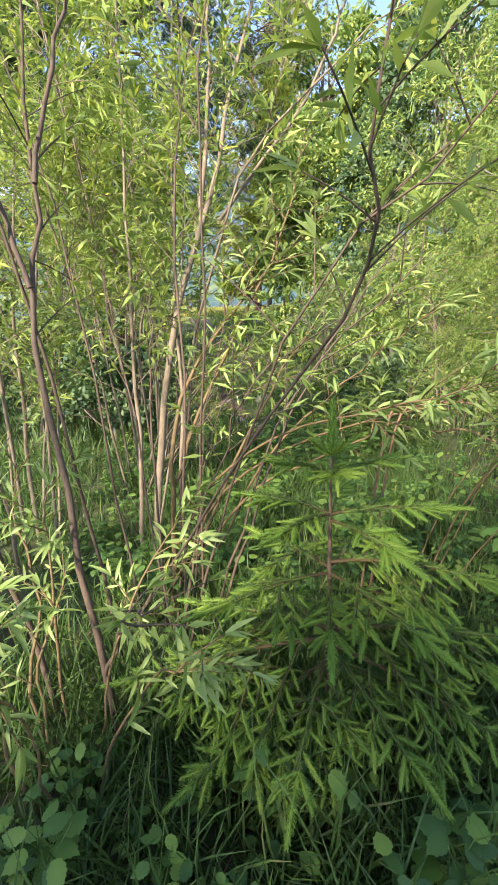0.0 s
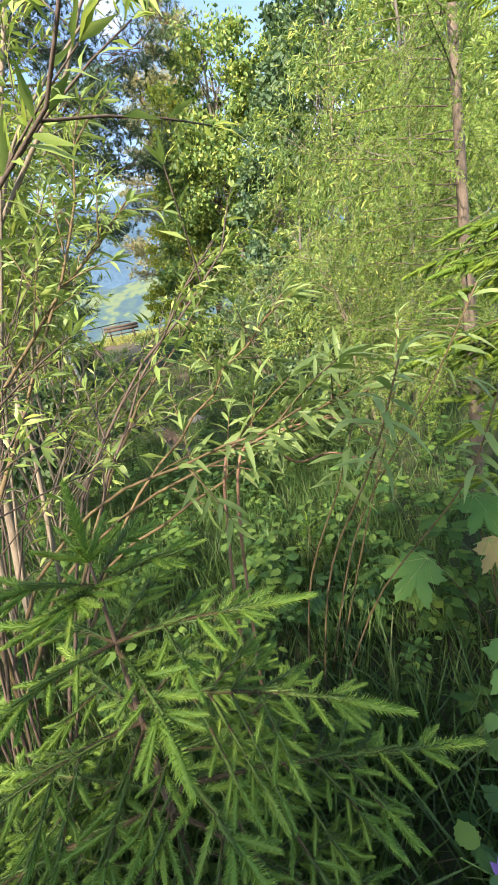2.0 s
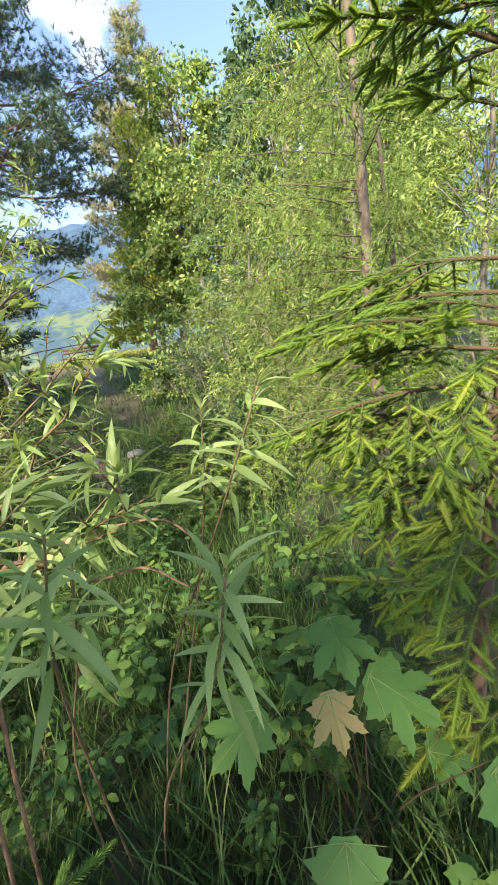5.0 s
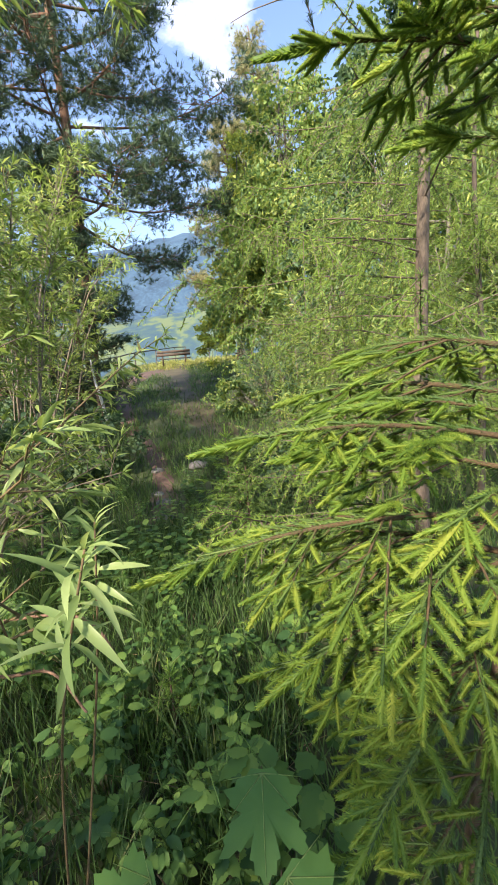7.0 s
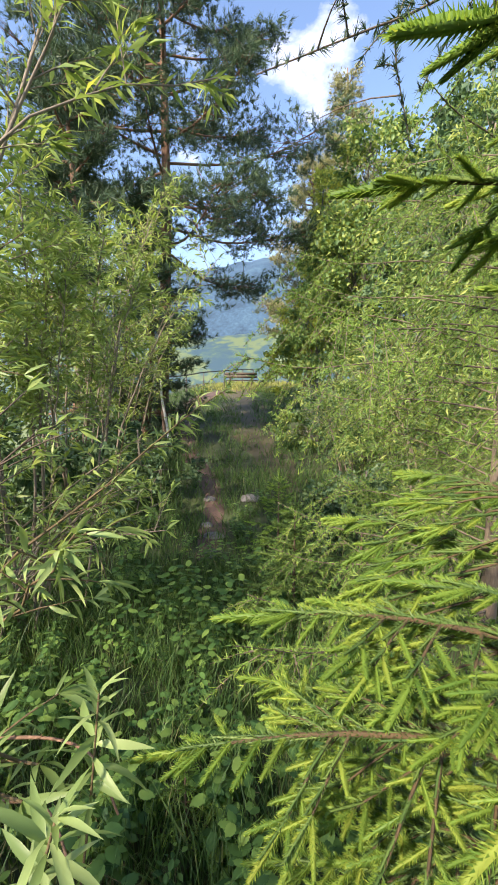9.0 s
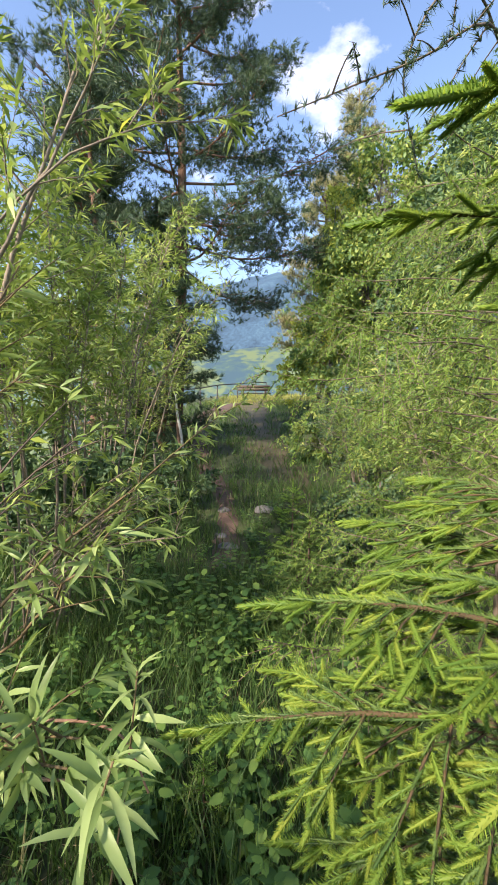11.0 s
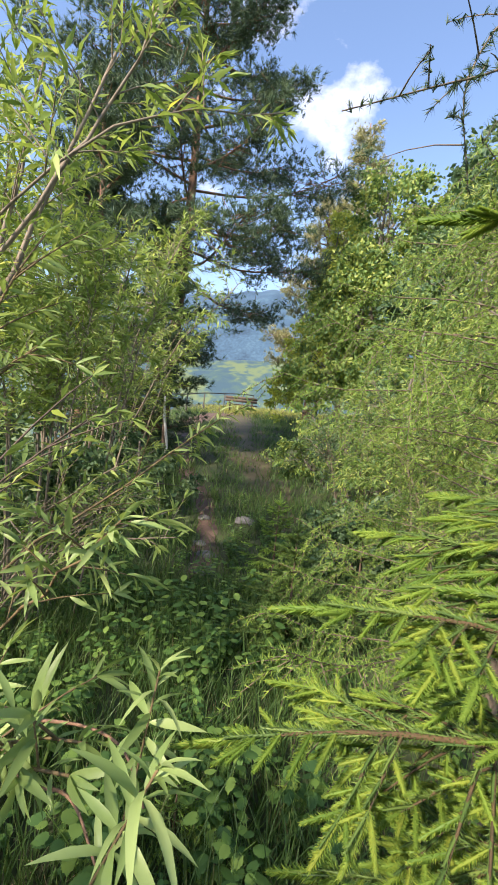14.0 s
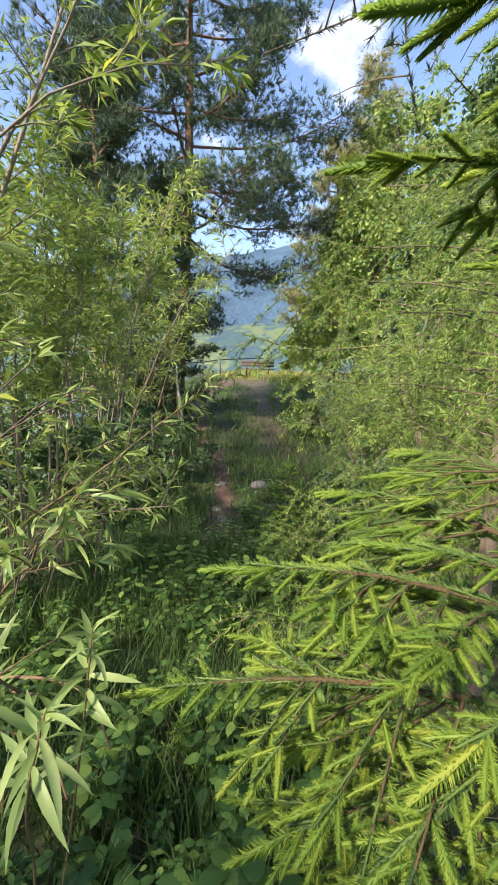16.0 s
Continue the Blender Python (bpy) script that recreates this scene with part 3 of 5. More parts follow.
def larch(name, label, place, height, line, boughs, seed, rad=0.03, needle=0.03, group="", arching=()):
    """Slender larch: thin boughs with hanging twigs, set with rosettes of soft needles."""
    r = np.random.default_rng(seed)
    tree = thing(name, place, label, "larch", group)
    w = Soup()
    tl = spline(line, 18)
    w.tube(tl, rad * (1.05 - np.linspace(0, 1, 18)) + 0.004, 8)
    w.link("trunk", [M_LBARK], tree)
    for z, az, el, ln in boughs:
        a = radians(az)
        d = np.array([math.sin(a), math.cos(a), 0])
        b = np.array([np.interp(z, tl[:, 2], tl[:, 0]), np.interp(z, tl[:, 2], tl[:, 1]), z])
        e = math.tan(radians(el))
        lp = spline([b, b + d * ln * 0.4 + (0, 0, ln * 0.4 * e), b + d * ln * 0.75 + (0, 0, ln * (0.75 * e - 0.05)), b + d * ln + (0, 0, ln * (e - 0.02))], 12)
        wood, green, twigs_ = Soup(), Soup(), Soup()
        wood.tube(lp, np.linspace(0.0045, 0.0015, 12), 5)
        P, D = [], []

        def rosettes(q, step):
            seg = np.linalg.norm(np.diff(q, axis=0), axis=1).sum()
            for u in np.arange(0.02, seg, step) / seg:
                x = u * (len(q) - 1)
                k = min(int(x), len(q) - 2)
                P.append(q[k] + (q[k + 1] - q[k]) * (x - k))
                D.append(unit(q[k + 1] - q[k]) * 0.4 + r.normal(0, 0.8, 3))
        rosettes(lp[1:], 0.024)
        for j in range(int(ln * 18)):
            u = r.uniform(0.04, 0.97)
            p = np.array([np.interp(u * 11, np.arange(12), lp[:, k]) for k in range(3)])
            t2 = r.uniform(0.12, 0.5) * (1.15 - u * 0.6)
            sd = unit(np.array([d[1], -d[0], 0]) * r.choice((-1, 1)) * r.uniform(0.3, 1) + d * r.uniform(0.2, 0.8) + (0, 0, r.uniform(-0.9, 0.05)))
            q = np.array([p + sd * t2 * f + (0, 0, -0.35 * t2 * f * f) for f in (0, 0.35, 0.7, 1)])
            twigs_.tube(q, (0.0022, 0.0018, 0.0014, 0.001), 3)
            rosettes(q, 0.024)
        P, D = np.array(P), np.array(D)
        green.scatter(FASCICLE, P, turns(D, r.uniform(-2, 2, len(P))), needle * r.uniform(0.75, 1.2, len(P)), 0)
        bo = wood.link("branch", [M_LBARK], tree)
        if twigs_.v:
            tagged(twigs_.link("twig_spray", [M_LBARK], bo), kind="stuff")
        tagged(green.link("needles", [M_LARCH], bo), kind="stuff")
    for ctrl in arching:                        # sparse hanging boughs with clear rosettes on short spurs
        lp = spline(ctrl, 16)
        wood, green, twigs_ = Soup(), Soup(), Soup()
        wood.tube(lp, np.linspace(0.005, 0.0014, 16), 6)
        P, D = [], []
        lines = [lp[5:]]
        for j in range(7):
            p = lp[int(5 + j * 1.4)]
            t2 = r.uniform(0.08, 0.24)
            sd = unit(r.normal(0, 0.7, 3) + (-0.4, -0.2, -0.35))
            q = np.array([p + sd * t2 * f + (0, 0, -0.25 * t2 * f * f) for f in (0, 0.35, 0.7, 1)])
            twigs_.tube(q, (0.0025, 0.002, 0.0016, 0.0011), 4)
            if j % 3:
                lines.append(q)
        for q in lines:
            seg = np.linalg.norm(np.diff(q, axis=0), axis=1).sum()
            for u in np.arange(0.01, seg, 0.026) / seg * (len(q) - 1):
                k = min(int(u), len(q) - 2)
                P.append(q[k] + (q[k + 1] - q[k]) * (u - k))
                D.append(r.normal(0, 1, 3) + (0, 0, 0.4))
        green.scatter(ROSETTE, np.array(P), turns(np.array(D), r.uniform(-2, 2, len(P))), 0.034 * r.uniform(0.75, 1.15, len(P)), 0)
        bo = wood.link("branch", [M_LBARK], tree)
        if twigs_.v:
            tagged(twigs_.link("twig_spray", [M_LBARK], bo), kind="stuff")
        tagged(green.link("needles", [M_PINE], bo), kind="stuff")
    return tree


# ---- ground, path, hills ----
def lay(x, y):
    """Height of the ground: level at first, a slope up to a brow, then the fall into the valley."""
    x, y = np.asarray(x, float), np.asarray(y, float)
    up = np.clip(y - 7.0, 0, None)
    z = 0.138 * up - 0.0003 * up ** 2
    z = np.where(up >= 19, 0.138 * 19 - 0.108 + 0.07 * (up - 19), z)
    z = z + 0.05 * np.sin(1.3 * x + 0.6) * np.sin(0.9 * y) * np.clip((np.hypot(x, y) - 1) / 4, 0, 1)
    z = z + 0.10 * np.clip(x - 2.2, 0, 8) * np.clip((y - 1) / 4, 0, 1)
    fall = np.clip(-(x + 6.8) - 0.12 * (y - 22), 0, None) * np.clip((y - 6) / 8, 0, 1)
    z = z - 0.75 * np.minimum(fall, 40)
    far = np.clip(y - 34, 0, None)
    z = z - 0.6 * np.minimum(far, 90)
    return np.maximum(z, -38.0)


def ground_axis(fine, lo, hi, out):
    inner = np.arange(lo, hi + 1e-6, fine)
    step, grow = [], fine
    while sum(step) < out:
        grow *= 1.22
        step.append(grow)
    o = np.cumsum(step)
    return np.concatenate([lo - o[::-1], inner, hi + o])


gx, gy = ground_axis(0.4, -8, 8, 3800), ground_axis(0.4, -4, 34, 3800)
X, Y = np.meshgrid(gx, gy, indexing="ij")
Z = lay(X, Y)
soup = Soup()
ii, jj = np.meshgrid(np.arange(len(gx) - 1), np.arange(len(gy) - 1), indexing="ij")
idx = ii * len(gy) + jj
soup.add(np.stack([X, Y, Z], -1).reshape(-1, 3), [np.stack([idx, idx + len(gy), idx + len(gy) + 1, idx + 1], -1).reshape(-1, 4)])
tagged(soup.link("ground", [M_SOIL]), "dark forest soil under grass and herbs", "ground", kind="structure")


def strip(name, centre, widths, mat, label, category, lift=0.012):
    s, c = Soup(), spline(centre, 60)
    wd = np.interp(np.linspace(0, 1, 60), np.linspace(0, 1, len(widths)), widths)
    r = np.random.default_rng(3)
    across = np.linspace(-1, 1, 7)
    d = np.gradient(c[:, :2], axis=0)
    nrm = unit(np.stack([d[:, 1], -d[:, 0]], 1))
    V = []
    for k in range(60):
        w = wd[k] * (1 + 0.25 * math.sin(k * 0.9) * math.sin(k * 0.37))
        for a in across:
            px, py = c[k, :2] + nrm[k] * w * a
            V.append((px, py, float(lay(px, py)) + lift + 0.012 * r.uniform(0, 1) - 0.03 * a ** 4))
    k, a = np.meshgrid(np.arange(59), np.arange(6), indexing="ij")
    i = k * 7 + a
    s.add(V, [np.stack([i, i + 1, i + 8, i + 7], -1).reshape(-1, 4)])
    return tagged(s.link(name, [mat]), label, category, kind="structure")


strip("dirt_path", [(0.1, 5.4, 0), (0.0, 6.0, 0), (-0.15, 6.8, 0), (-0.7, 8.6, 0), (-1.9, 11, 0), (-3.2, 14.5, 0), (-4.3, 18, 0), (-4.2, 22, 0), (-3.0, 25.5, 0)],
      [0.1, 0.18, 0.2, 0.2, 0.26, 0.35, 0.5, 0.7, 0.7], M_DIRT, "narrow trodden dirt path climbing through grass", "path")
strip("bare_slope", [(1.0, 7.6, 0), (0.4, 10, 0), (-0.6, 13, 0), (-1.6, 17, 0), (-2.6, 21, 0), (-3.2, 24, 0)],
      [0.2, 0.5, 0.9, 1.1, 1.1, 0.8], M_SLOPE, "bare brown earth on the slope below the brow", "ground", 0.006)


def ridge(name, label, y0, depth, x0, x1, top, seed, mat, base=-40):
    """A far hillside, as one rolling sheet."""
    noise.seed_set(seed)
    s, nx, ny = Soup(), 90, 14
    V = []
    for i in range(nx):
        x = x0 + (x1 - x0) * i / (nx - 1)
        crest = top(x) * (1 + 0.10 * noise.noise((x * 0.006, seed, 0)) + 0.04 * noise.noise((x * 0.03, seed, 3)))
        for j in range(ny):
            f = j / (ny - 1)
            h = base + (crest - base) * math.sin(f * math.pi / 2) ** 0.9
            V.append((x, y0 + depth * f, h + 0.05 * (crest - base) * noise.noise((x * 0.012, f * 5, seed)) * math.sin(f * math.pi)))
    i, j = np.meshgrid(np.arange(nx - 1), np.arange(ny - 1), indexing="ij")
    k = i * ny + j
    s.add(V, [np.stack([k, k + ny, k + ny + 1, k + 1], -1).reshape(-1, 4)])
    return tagged(s.link(name, [mat]), label, "hill", kind="structure")


ridge("backdrop_mountain", "forested mountain across the valley, haze blue put into its colour", 620, 500, -1500, 1300, lambda x: 335 + 0.1 * (x + 260), 4, M_FOREST)
ridge("backdrop_hill", "lower hillside with pale meadows and woods, haze put into the colour", 260, 150, -800, 700, lambda x: 66 + 0.05 * (x + 60), 9, M_MEADOW)


# ---- trees of the background ----
def on_ground(x, y, dz=0.0):
    return (x, y, float(lay(x, y)) + dz)


pine("pine", "tall dark Scots pine with crooked reddish limbs", on_ground(-3.9, 14.2), 18.0, 0.3, 4.6, 50, 21, M_PINE, rad=0.2, tuft=0.22, dense=1.6)
pine("pine", "dense dark conifer behind the willow thicket", on_ground(-5.0, 11.0), 9.5, 0.04, 2.6, 38, 22, M_PINE, rad=0.15, tuft=0.22)
pine("pine", "low dark conifer with boughs to the ground", on_ground(-3.7, 12.4), 6.5, 0.03, 1.5, 40, 25, M_PINE, rad=0.1, tuft=0.2)
pine("pine", "far Scots pine with sunlight put into the crown colour and orange trunk", on_ground(0.5, 24.0), 12.0, 0.22, 2.6, 48, 23, M_PINE_SUNLIT, rad=0.2, tuft=0.22, dense=0.8)
pine("pine", "tall slim pine, sunlight put into its pale needle colour", on_ground(2.2, 25.4), 16.6, 0.25, 2.3, 58, 24, M_PINE_SUNLIT, rad=0.18, tuft=0.22, dense=0.8)

crown_tree("birch", "leafy birch with sunlit yellow-green foliage to the ground", "birch", on_ground(1.0, 21.0),
           [(0, 0, -0.1), (0.1, 0, 3), (0.0, 0.1, 6), (0.2, 0, 9.5)],
           [((-1.5, 0, 1.4), (1.0, 1.0, 1.3)), ((-0.4, 0.2, 3.6), (1.3, 1.1, 1.5)), ((0.6, 0, 6), (1.4, 1.2, 1.9)), ((0.5, 0, 8.6), (1.1, 1, 1.6)), ((1.5, 0, 3), (1.4, 1.2, 1.6))],
           30000, 0.16, M_BROAD_YELLOW, 31, rad=0.11)
crown_tree("alder", "broad alder with dense olive-green crown", "alder", on_ground(2.7, 16.2),
           [(0, 0, -0.1), (0.1, 0.1, 3), (-0.1, 0, 6), (0.1, 0, 10)],
           [((-1.6, 0, 3.0), (1.2, 1.1, 1.5)), ((-0.6, 0, 5.2), (1.7, 1.5, 1.9)), ((0.3, 0, 8.0), (1.4, 1.3, 1.9)), ((1.6, -0.4, 5.0), (1.7, 1.6, 2.2)), ((0.9, -1.6, 2.2), (1.6, 1.2, 1.4)), ((2.6, 0, 7.6), (1.5, 1.4, 1.9)), ((-1.2, -0.8, 1.2), (1.2, 0.9, 1.0))],
           50000, 0.155, M_BROAD, 32, rad=0.13)
crown_tree("alder", "dark alder, shade put into its leaf colour, several bare lower stems", "alder", on_ground(5.2, 13.0),
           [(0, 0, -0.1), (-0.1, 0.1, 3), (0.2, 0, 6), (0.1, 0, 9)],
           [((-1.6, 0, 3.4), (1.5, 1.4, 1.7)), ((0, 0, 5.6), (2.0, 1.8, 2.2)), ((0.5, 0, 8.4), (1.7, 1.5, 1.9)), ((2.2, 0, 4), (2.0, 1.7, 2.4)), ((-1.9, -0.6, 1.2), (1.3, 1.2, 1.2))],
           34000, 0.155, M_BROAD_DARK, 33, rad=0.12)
crown_tree("sapling", "slender sapling with narrow fresh leaves", "sapling", on_ground(2.7, 8.2),
           [(0, 0, -0.1), (0.05, 0.1, 1.2), (-0.05, 0, 2.2), (0.1, 0, 3.4)],
           [((-0.3, 0, 0.9), (0.7, 0.7, 0.7)), ((0.1, 0, 1.8), (0.7, 0.7, 0.8)), ((0.2, 0, 2.8), (0.5, 0.5, 0.7))],
           8000, 0.1, M_BROAD, 34, rad=0.035, temp=NARROW, group="saplings")
crown_tree("sapling", "slender sapling with narrow fresh leaves", "sapling", on_ground(3.6, 6.2),
           [(0, 0, -0.1), (0.05, 0.1, 1.5), (0.15, 0, 3), (0.1, 0, 5.5)],
           [((-0.2, 0, 1.0), (0.8, 0.8, 1.0)), ((0.1, 0, 2.6), (1.0, 1.0, 1.2)), ((0.2, 0, 4.4), (0.9, 0.9, 1.2)), ((-0.6, 0.3, 3.4), (0.7, 0.7, 0.8))],
           10000, 0.1, M_BROAD, 35, rad=0.035, temp=NARROW, group="saplings")
crown_tree("sapling", "slender sapling with narrow fresh leaves", "sapling", on_ground(4.3, 4.6),
           [(0, 0, -0.1), (0.05, 0.1, 1.5), (0.15, 0, 3), (0.1, 0, 5.5)],
           [((-0.2, 0, 1.0), (0.8, 0.8, 1.0)), ((0.1, 0, 2.6), (1.0, 1.0, 1.2)), ((0.2, 0, 4.4), (0.9, 0.9, 1.2))],
           10000, 0.1, M_WILLOW, 36, rad=0.035, temp=NARROW, group="saplings")
for (x, y), h, mat_, seed in (((5.8, 8.6), 6.6, M_WILLOW, 131), ((4.4, 10.2), 6.4, M_BROAD, 132), ((7.4, 6.4), 6.5, M_WILLOW, 133), ((7.6, 11.5), 8.5, M_BROAD, 134)):
    crown_tree("thicket_tree", "tall thicket tree with thin stem and fresh foliage", "tree", on_ground(x, y),
               [(0, 0, -0.1), (0.1, 0, h * 0.3), (-0.1, 0.1, h * 0.6), (0.1, 0, h)],
               [((-0.4, 0, h * 0.2), (1.3, 1.3, 1.5)), ((0.3, 0, h * 0.42), (1.5, 1.4, 1.8)), ((-0.3, 0, h * 0.66), (1.5, 1.4, 1.8)), ((0.1, 0, h * 0.88), (1.1, 1.1, 1.5)), ((0.9, 0.2, h * 0.6), (1.2, 1.2, 1.6))],
               20000, 0.15, mat_, seed, rad=0.06, temp=NARROW, bark=M_WBARK, group="thicket trees")
crown_tree("shrub", "low shrub with small leaves, shade put into their dark colour", "shrub", on_ground(1.9, 5.9),
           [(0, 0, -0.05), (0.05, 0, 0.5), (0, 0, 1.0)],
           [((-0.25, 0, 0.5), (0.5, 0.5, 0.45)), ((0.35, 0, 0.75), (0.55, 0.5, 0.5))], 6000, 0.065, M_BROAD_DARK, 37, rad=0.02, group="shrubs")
crown_tree("shrub", "low shrub with small leaves, shade put into their dark colour", "shrub", on_ground(-3.0, 8.4),
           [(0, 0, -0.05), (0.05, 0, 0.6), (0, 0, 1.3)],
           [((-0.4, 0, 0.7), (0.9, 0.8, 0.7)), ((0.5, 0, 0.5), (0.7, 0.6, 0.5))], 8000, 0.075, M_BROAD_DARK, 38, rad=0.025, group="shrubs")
# these shrubs are added; their dark leaves paint the shade under the willows
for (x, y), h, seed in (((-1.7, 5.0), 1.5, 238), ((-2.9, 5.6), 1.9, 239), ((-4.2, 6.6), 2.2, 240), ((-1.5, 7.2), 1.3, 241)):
    crown_tree("shrub", "shrub added under the willows, shade put into its dark leaves", "shrub", on_ground(x, y),
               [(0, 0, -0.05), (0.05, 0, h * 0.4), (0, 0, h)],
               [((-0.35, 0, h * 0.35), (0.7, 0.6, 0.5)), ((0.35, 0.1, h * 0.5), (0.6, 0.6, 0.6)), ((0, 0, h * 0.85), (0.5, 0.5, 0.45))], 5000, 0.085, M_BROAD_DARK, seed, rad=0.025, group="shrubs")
crown_tree("shrub", "sunlit shrub with pale green leaves on the slope", "shrub", on_ground(1.5, 11.2),
           [(0, 0, -0.05), (0.05, 0, 0.6), (0, 0, 1.3)],
           [((-0.5, 0, 0.5), (0.8, 0.8, 0.6)), ((0.5, 0, 0.9), (0.9, 0.8, 0.8)), ((1.3, -0.4, 0.7), (0.8, 0.7, 0.7))], 13000, 0.085, M_BROAD, 39, rad=0.025, group="shrubs")

# unseen trees behind the camera, added to filter the sun over the foreground
for (x, y), h, seed in (((-5.4, -3.4), 5.0, 142), ((-4.2, -3.0), 4.9, 143), ((-3.0, -3.5), 5.1, 144), ((-1.8, -3.0), 4.8, 146), ((-0.6, -3.4), 5.0, 145), ((0.6, -3.1), 4.8, 147), ((2.0, -3.6), 5.0, 148), ((-3.6, -4.4), 5.3, 149), ((-1.2, -4.4), 5.4, 150)):
    crown_tree("thicket_tree", "unseen leafy tree added to half-shade the clearing", "tree", on_ground(x, y),
               [(0, 0, -0.1), (0.05, 0, h * 0.35), (-0.05, 0, h * 0.7), (0, 0, h)],
               [((-0.2, 0.1, h * 0.2), (0.9, 0.7, 0.9)), ((0.2, 0, h * 0.42), (1.0, 0.7, 1.0)), ((-0.1, 0, h * 0.64), (1.0, 0.7, 1.0)), ((0, 0, h * 0.85), (0.85, 0.7, 0.9))], 3600, 0.145, M_BROAD, seed, rad=0.05, group="thicket trees")

# ---- larches beside the way ----
r_ = np.random.default_rng(41)
larch_boughs = [(0.75 + 2.0 * i / 37, 150 + 200 * r_.random() if i % 3 else 360 * r_.random(), r_.uniform(2, 22), (1.2 - 0.45 * i / 37) * r_.uniform(0.7, 1.15)) for i in range(38)]
larch("larch", "slender young larch with soft green hanging twigs", on_ground(2.1, 2.8), 6.2,
      [(0, 0, -0.05), (-0.02, -0.05, 1.5), (0.06, 0.05, 3), (0.02, 0.12, 4.6), (0.05, 0.15, 6.2)], larch_boughs, 42, rad=0.034, group="larches",
      arching=[[(0, 0.05, 2.75), (-0.3, -0.6, 2.82), (-0.55, -0.77, 2.66), (-0.87, -0.84, 2.53)], [(0, 0.05, 2.95), (-0.35, -0.5, 3.05), (-0.55, -0.66, 2.75), (-0.5, -0.6, 2.48)], [(0, 0.05, 3.0), (-0.2, -0.75, 3.0), (-0.45, -0.95, 2.82), (-0.62, -1.0, 2.7)]])
larch_boughs = [(0.6 + 2.5 * i / 34, 170 + 170 * r_.random(), r_.uniform(0, 20), (1.3 - 0.6 * i / 34) * r_.uniform(0.7, 1.15)) for i in range(35)]
larch("larch", "slender young larch with soft green hanging twigs", on_ground(3.1, 4.2), 5.6,
      [(0, 0, -0.05), (0.03, 0.05, 1.5), (-0.05, 0.02, 3), (0.05, 0, 5.6)], larch_boughs, 43, rad=0.03, needle=0.034, group="larches")

# ---- willows ----
willow("willow", "dark forked willow stems with few leaves", (-0.50, 1.15, 0.0), [
    ([(0, 0, -0.05), (-0.06, 0.04, 0.75), (-0.16, 0.2, 1.5), (-0.12, 0.28, 1.86), (-0.12, 0.4, 2.6)], 0.013, 8, 0.4),
    ([(-0.17, 0.22, 1.55), (-0.3, 0.24, 1.95), (-0.42, 0.3, 2.5)], 0.008, 6, 0.35),
    ([(-0.13, 0.27, 1.85), (-0.02, 0.4, 2.3), (0.06, 0.5, 2.9)], 0.007, 7, 0.4),
    ([(-0.25, 0.1, -0.05), (-0.4, 0.2, 0.9), (-0.5, 0.35, 1.9), (-0.5, 0.5, 2.7)], 0.012, 8, 0.45),
    ([(-0.05, 0.05, 0.2), (0.15, -0.2, 0.65), (0.27, -0.55, 0.92)], 0.006, 6, 0.22),
    ([(0.05, 0.1, 0.4), (0.45, -0.2, 1.1), (0.7, -0.42, 1.48), (0.69, -0.5, 1.66), (0.72, -0.5, 1.9)], 0.003, 12, 0.22),
], 51, leaf=0.075, bark=M_WBARK_DARK, start=0.45, group="willow thicket")
willow("willow", "grey many-stemmed willow with long narrow leaves", (-0.45, 1.75, 0.0), [
    ([(0.03, 0.0, -0.05), (0.08, 0.0, 0.6), (0.12, 0.05, 1.0), (0.4, 0.25, 1.45), (0.85, 0.4, 1.85)], 0.013, 11, 0.45),
    ([(0.10, 0.0, 0.75), (0.3, 0.1, 1.15), (0.6, 0.25, 1.75), (0.75, 0.4, 2.3)], 0.008, 9, 0.45),
    ([(0.0, 0.02, 0.3), (0.28, 0.0, 0.75), (0.75, -0.2, 1.0), (1.2, -0.52, 1.2)], 0.007, 7, 0.3),
    ([(0.02, -0.02, 0.2), (0.35, 0.05, 0.7), (0.95, -0.12, 1.0), (1.35, -0.2, 1.16)], 0.007, 6, 0.28),
    ([(0.05, 0.05, 0.2), (0.5, 0.15, 0.7), (1.0, 0.0, 1.0), (1.42, -0.22, 1.22)], 0.007, 6, 0.26),
    ([(0.1, 0.1, 0.1), (0.55, 0.3, 0.75), (1.0, 0.25, 1.2), (1.32, 0.05, 1.5)], 0.007, 8, 0.3),
    ([(0.0, 0.2, 0.0), (0.4, 0.4, 0.75), (0.64, 0.57, 1.1), (1.0, 1.1, 1.5), (1.37, 1.69, 1.84)], 0.009, 9, 0.32),
], 52, leaf=0.105, temp=LANCE_NEAR, mat=M_WILLOW_PALE, bark=M_WTWIG, start=0.55, gap=0.02, group="willow thicket")
willow("willow", "tangle of thin dark willow twigs", (-0.4, 1.5, 0.0), fan(9, 1.9, 1.1, 171, 0.005, 9, 0.4, az=(-30, 130), foot=0.15) + fan(4, 2.6, 0.7, 172, 0.006, 9, 0.4, foot=0.2), 173, leaf=0.075, bark=M_WBARK_DARK, start=0.5, gap=0.03, group="willow thicket")
willow("willow", "low willow sprays with pale leaves", (-0.62, 1.0, 0.0), fan(7, 0.95, 0.4, 174, 0.005, 7, 0.25, az=(-60, 200), foot=0.1), 175, leaf=0.085, temp=LANCE_NEAR, mat=M_WILLOW_PALE, bark=M_WTWIG, start=0.4, gap=0.016, group="willow thicket")
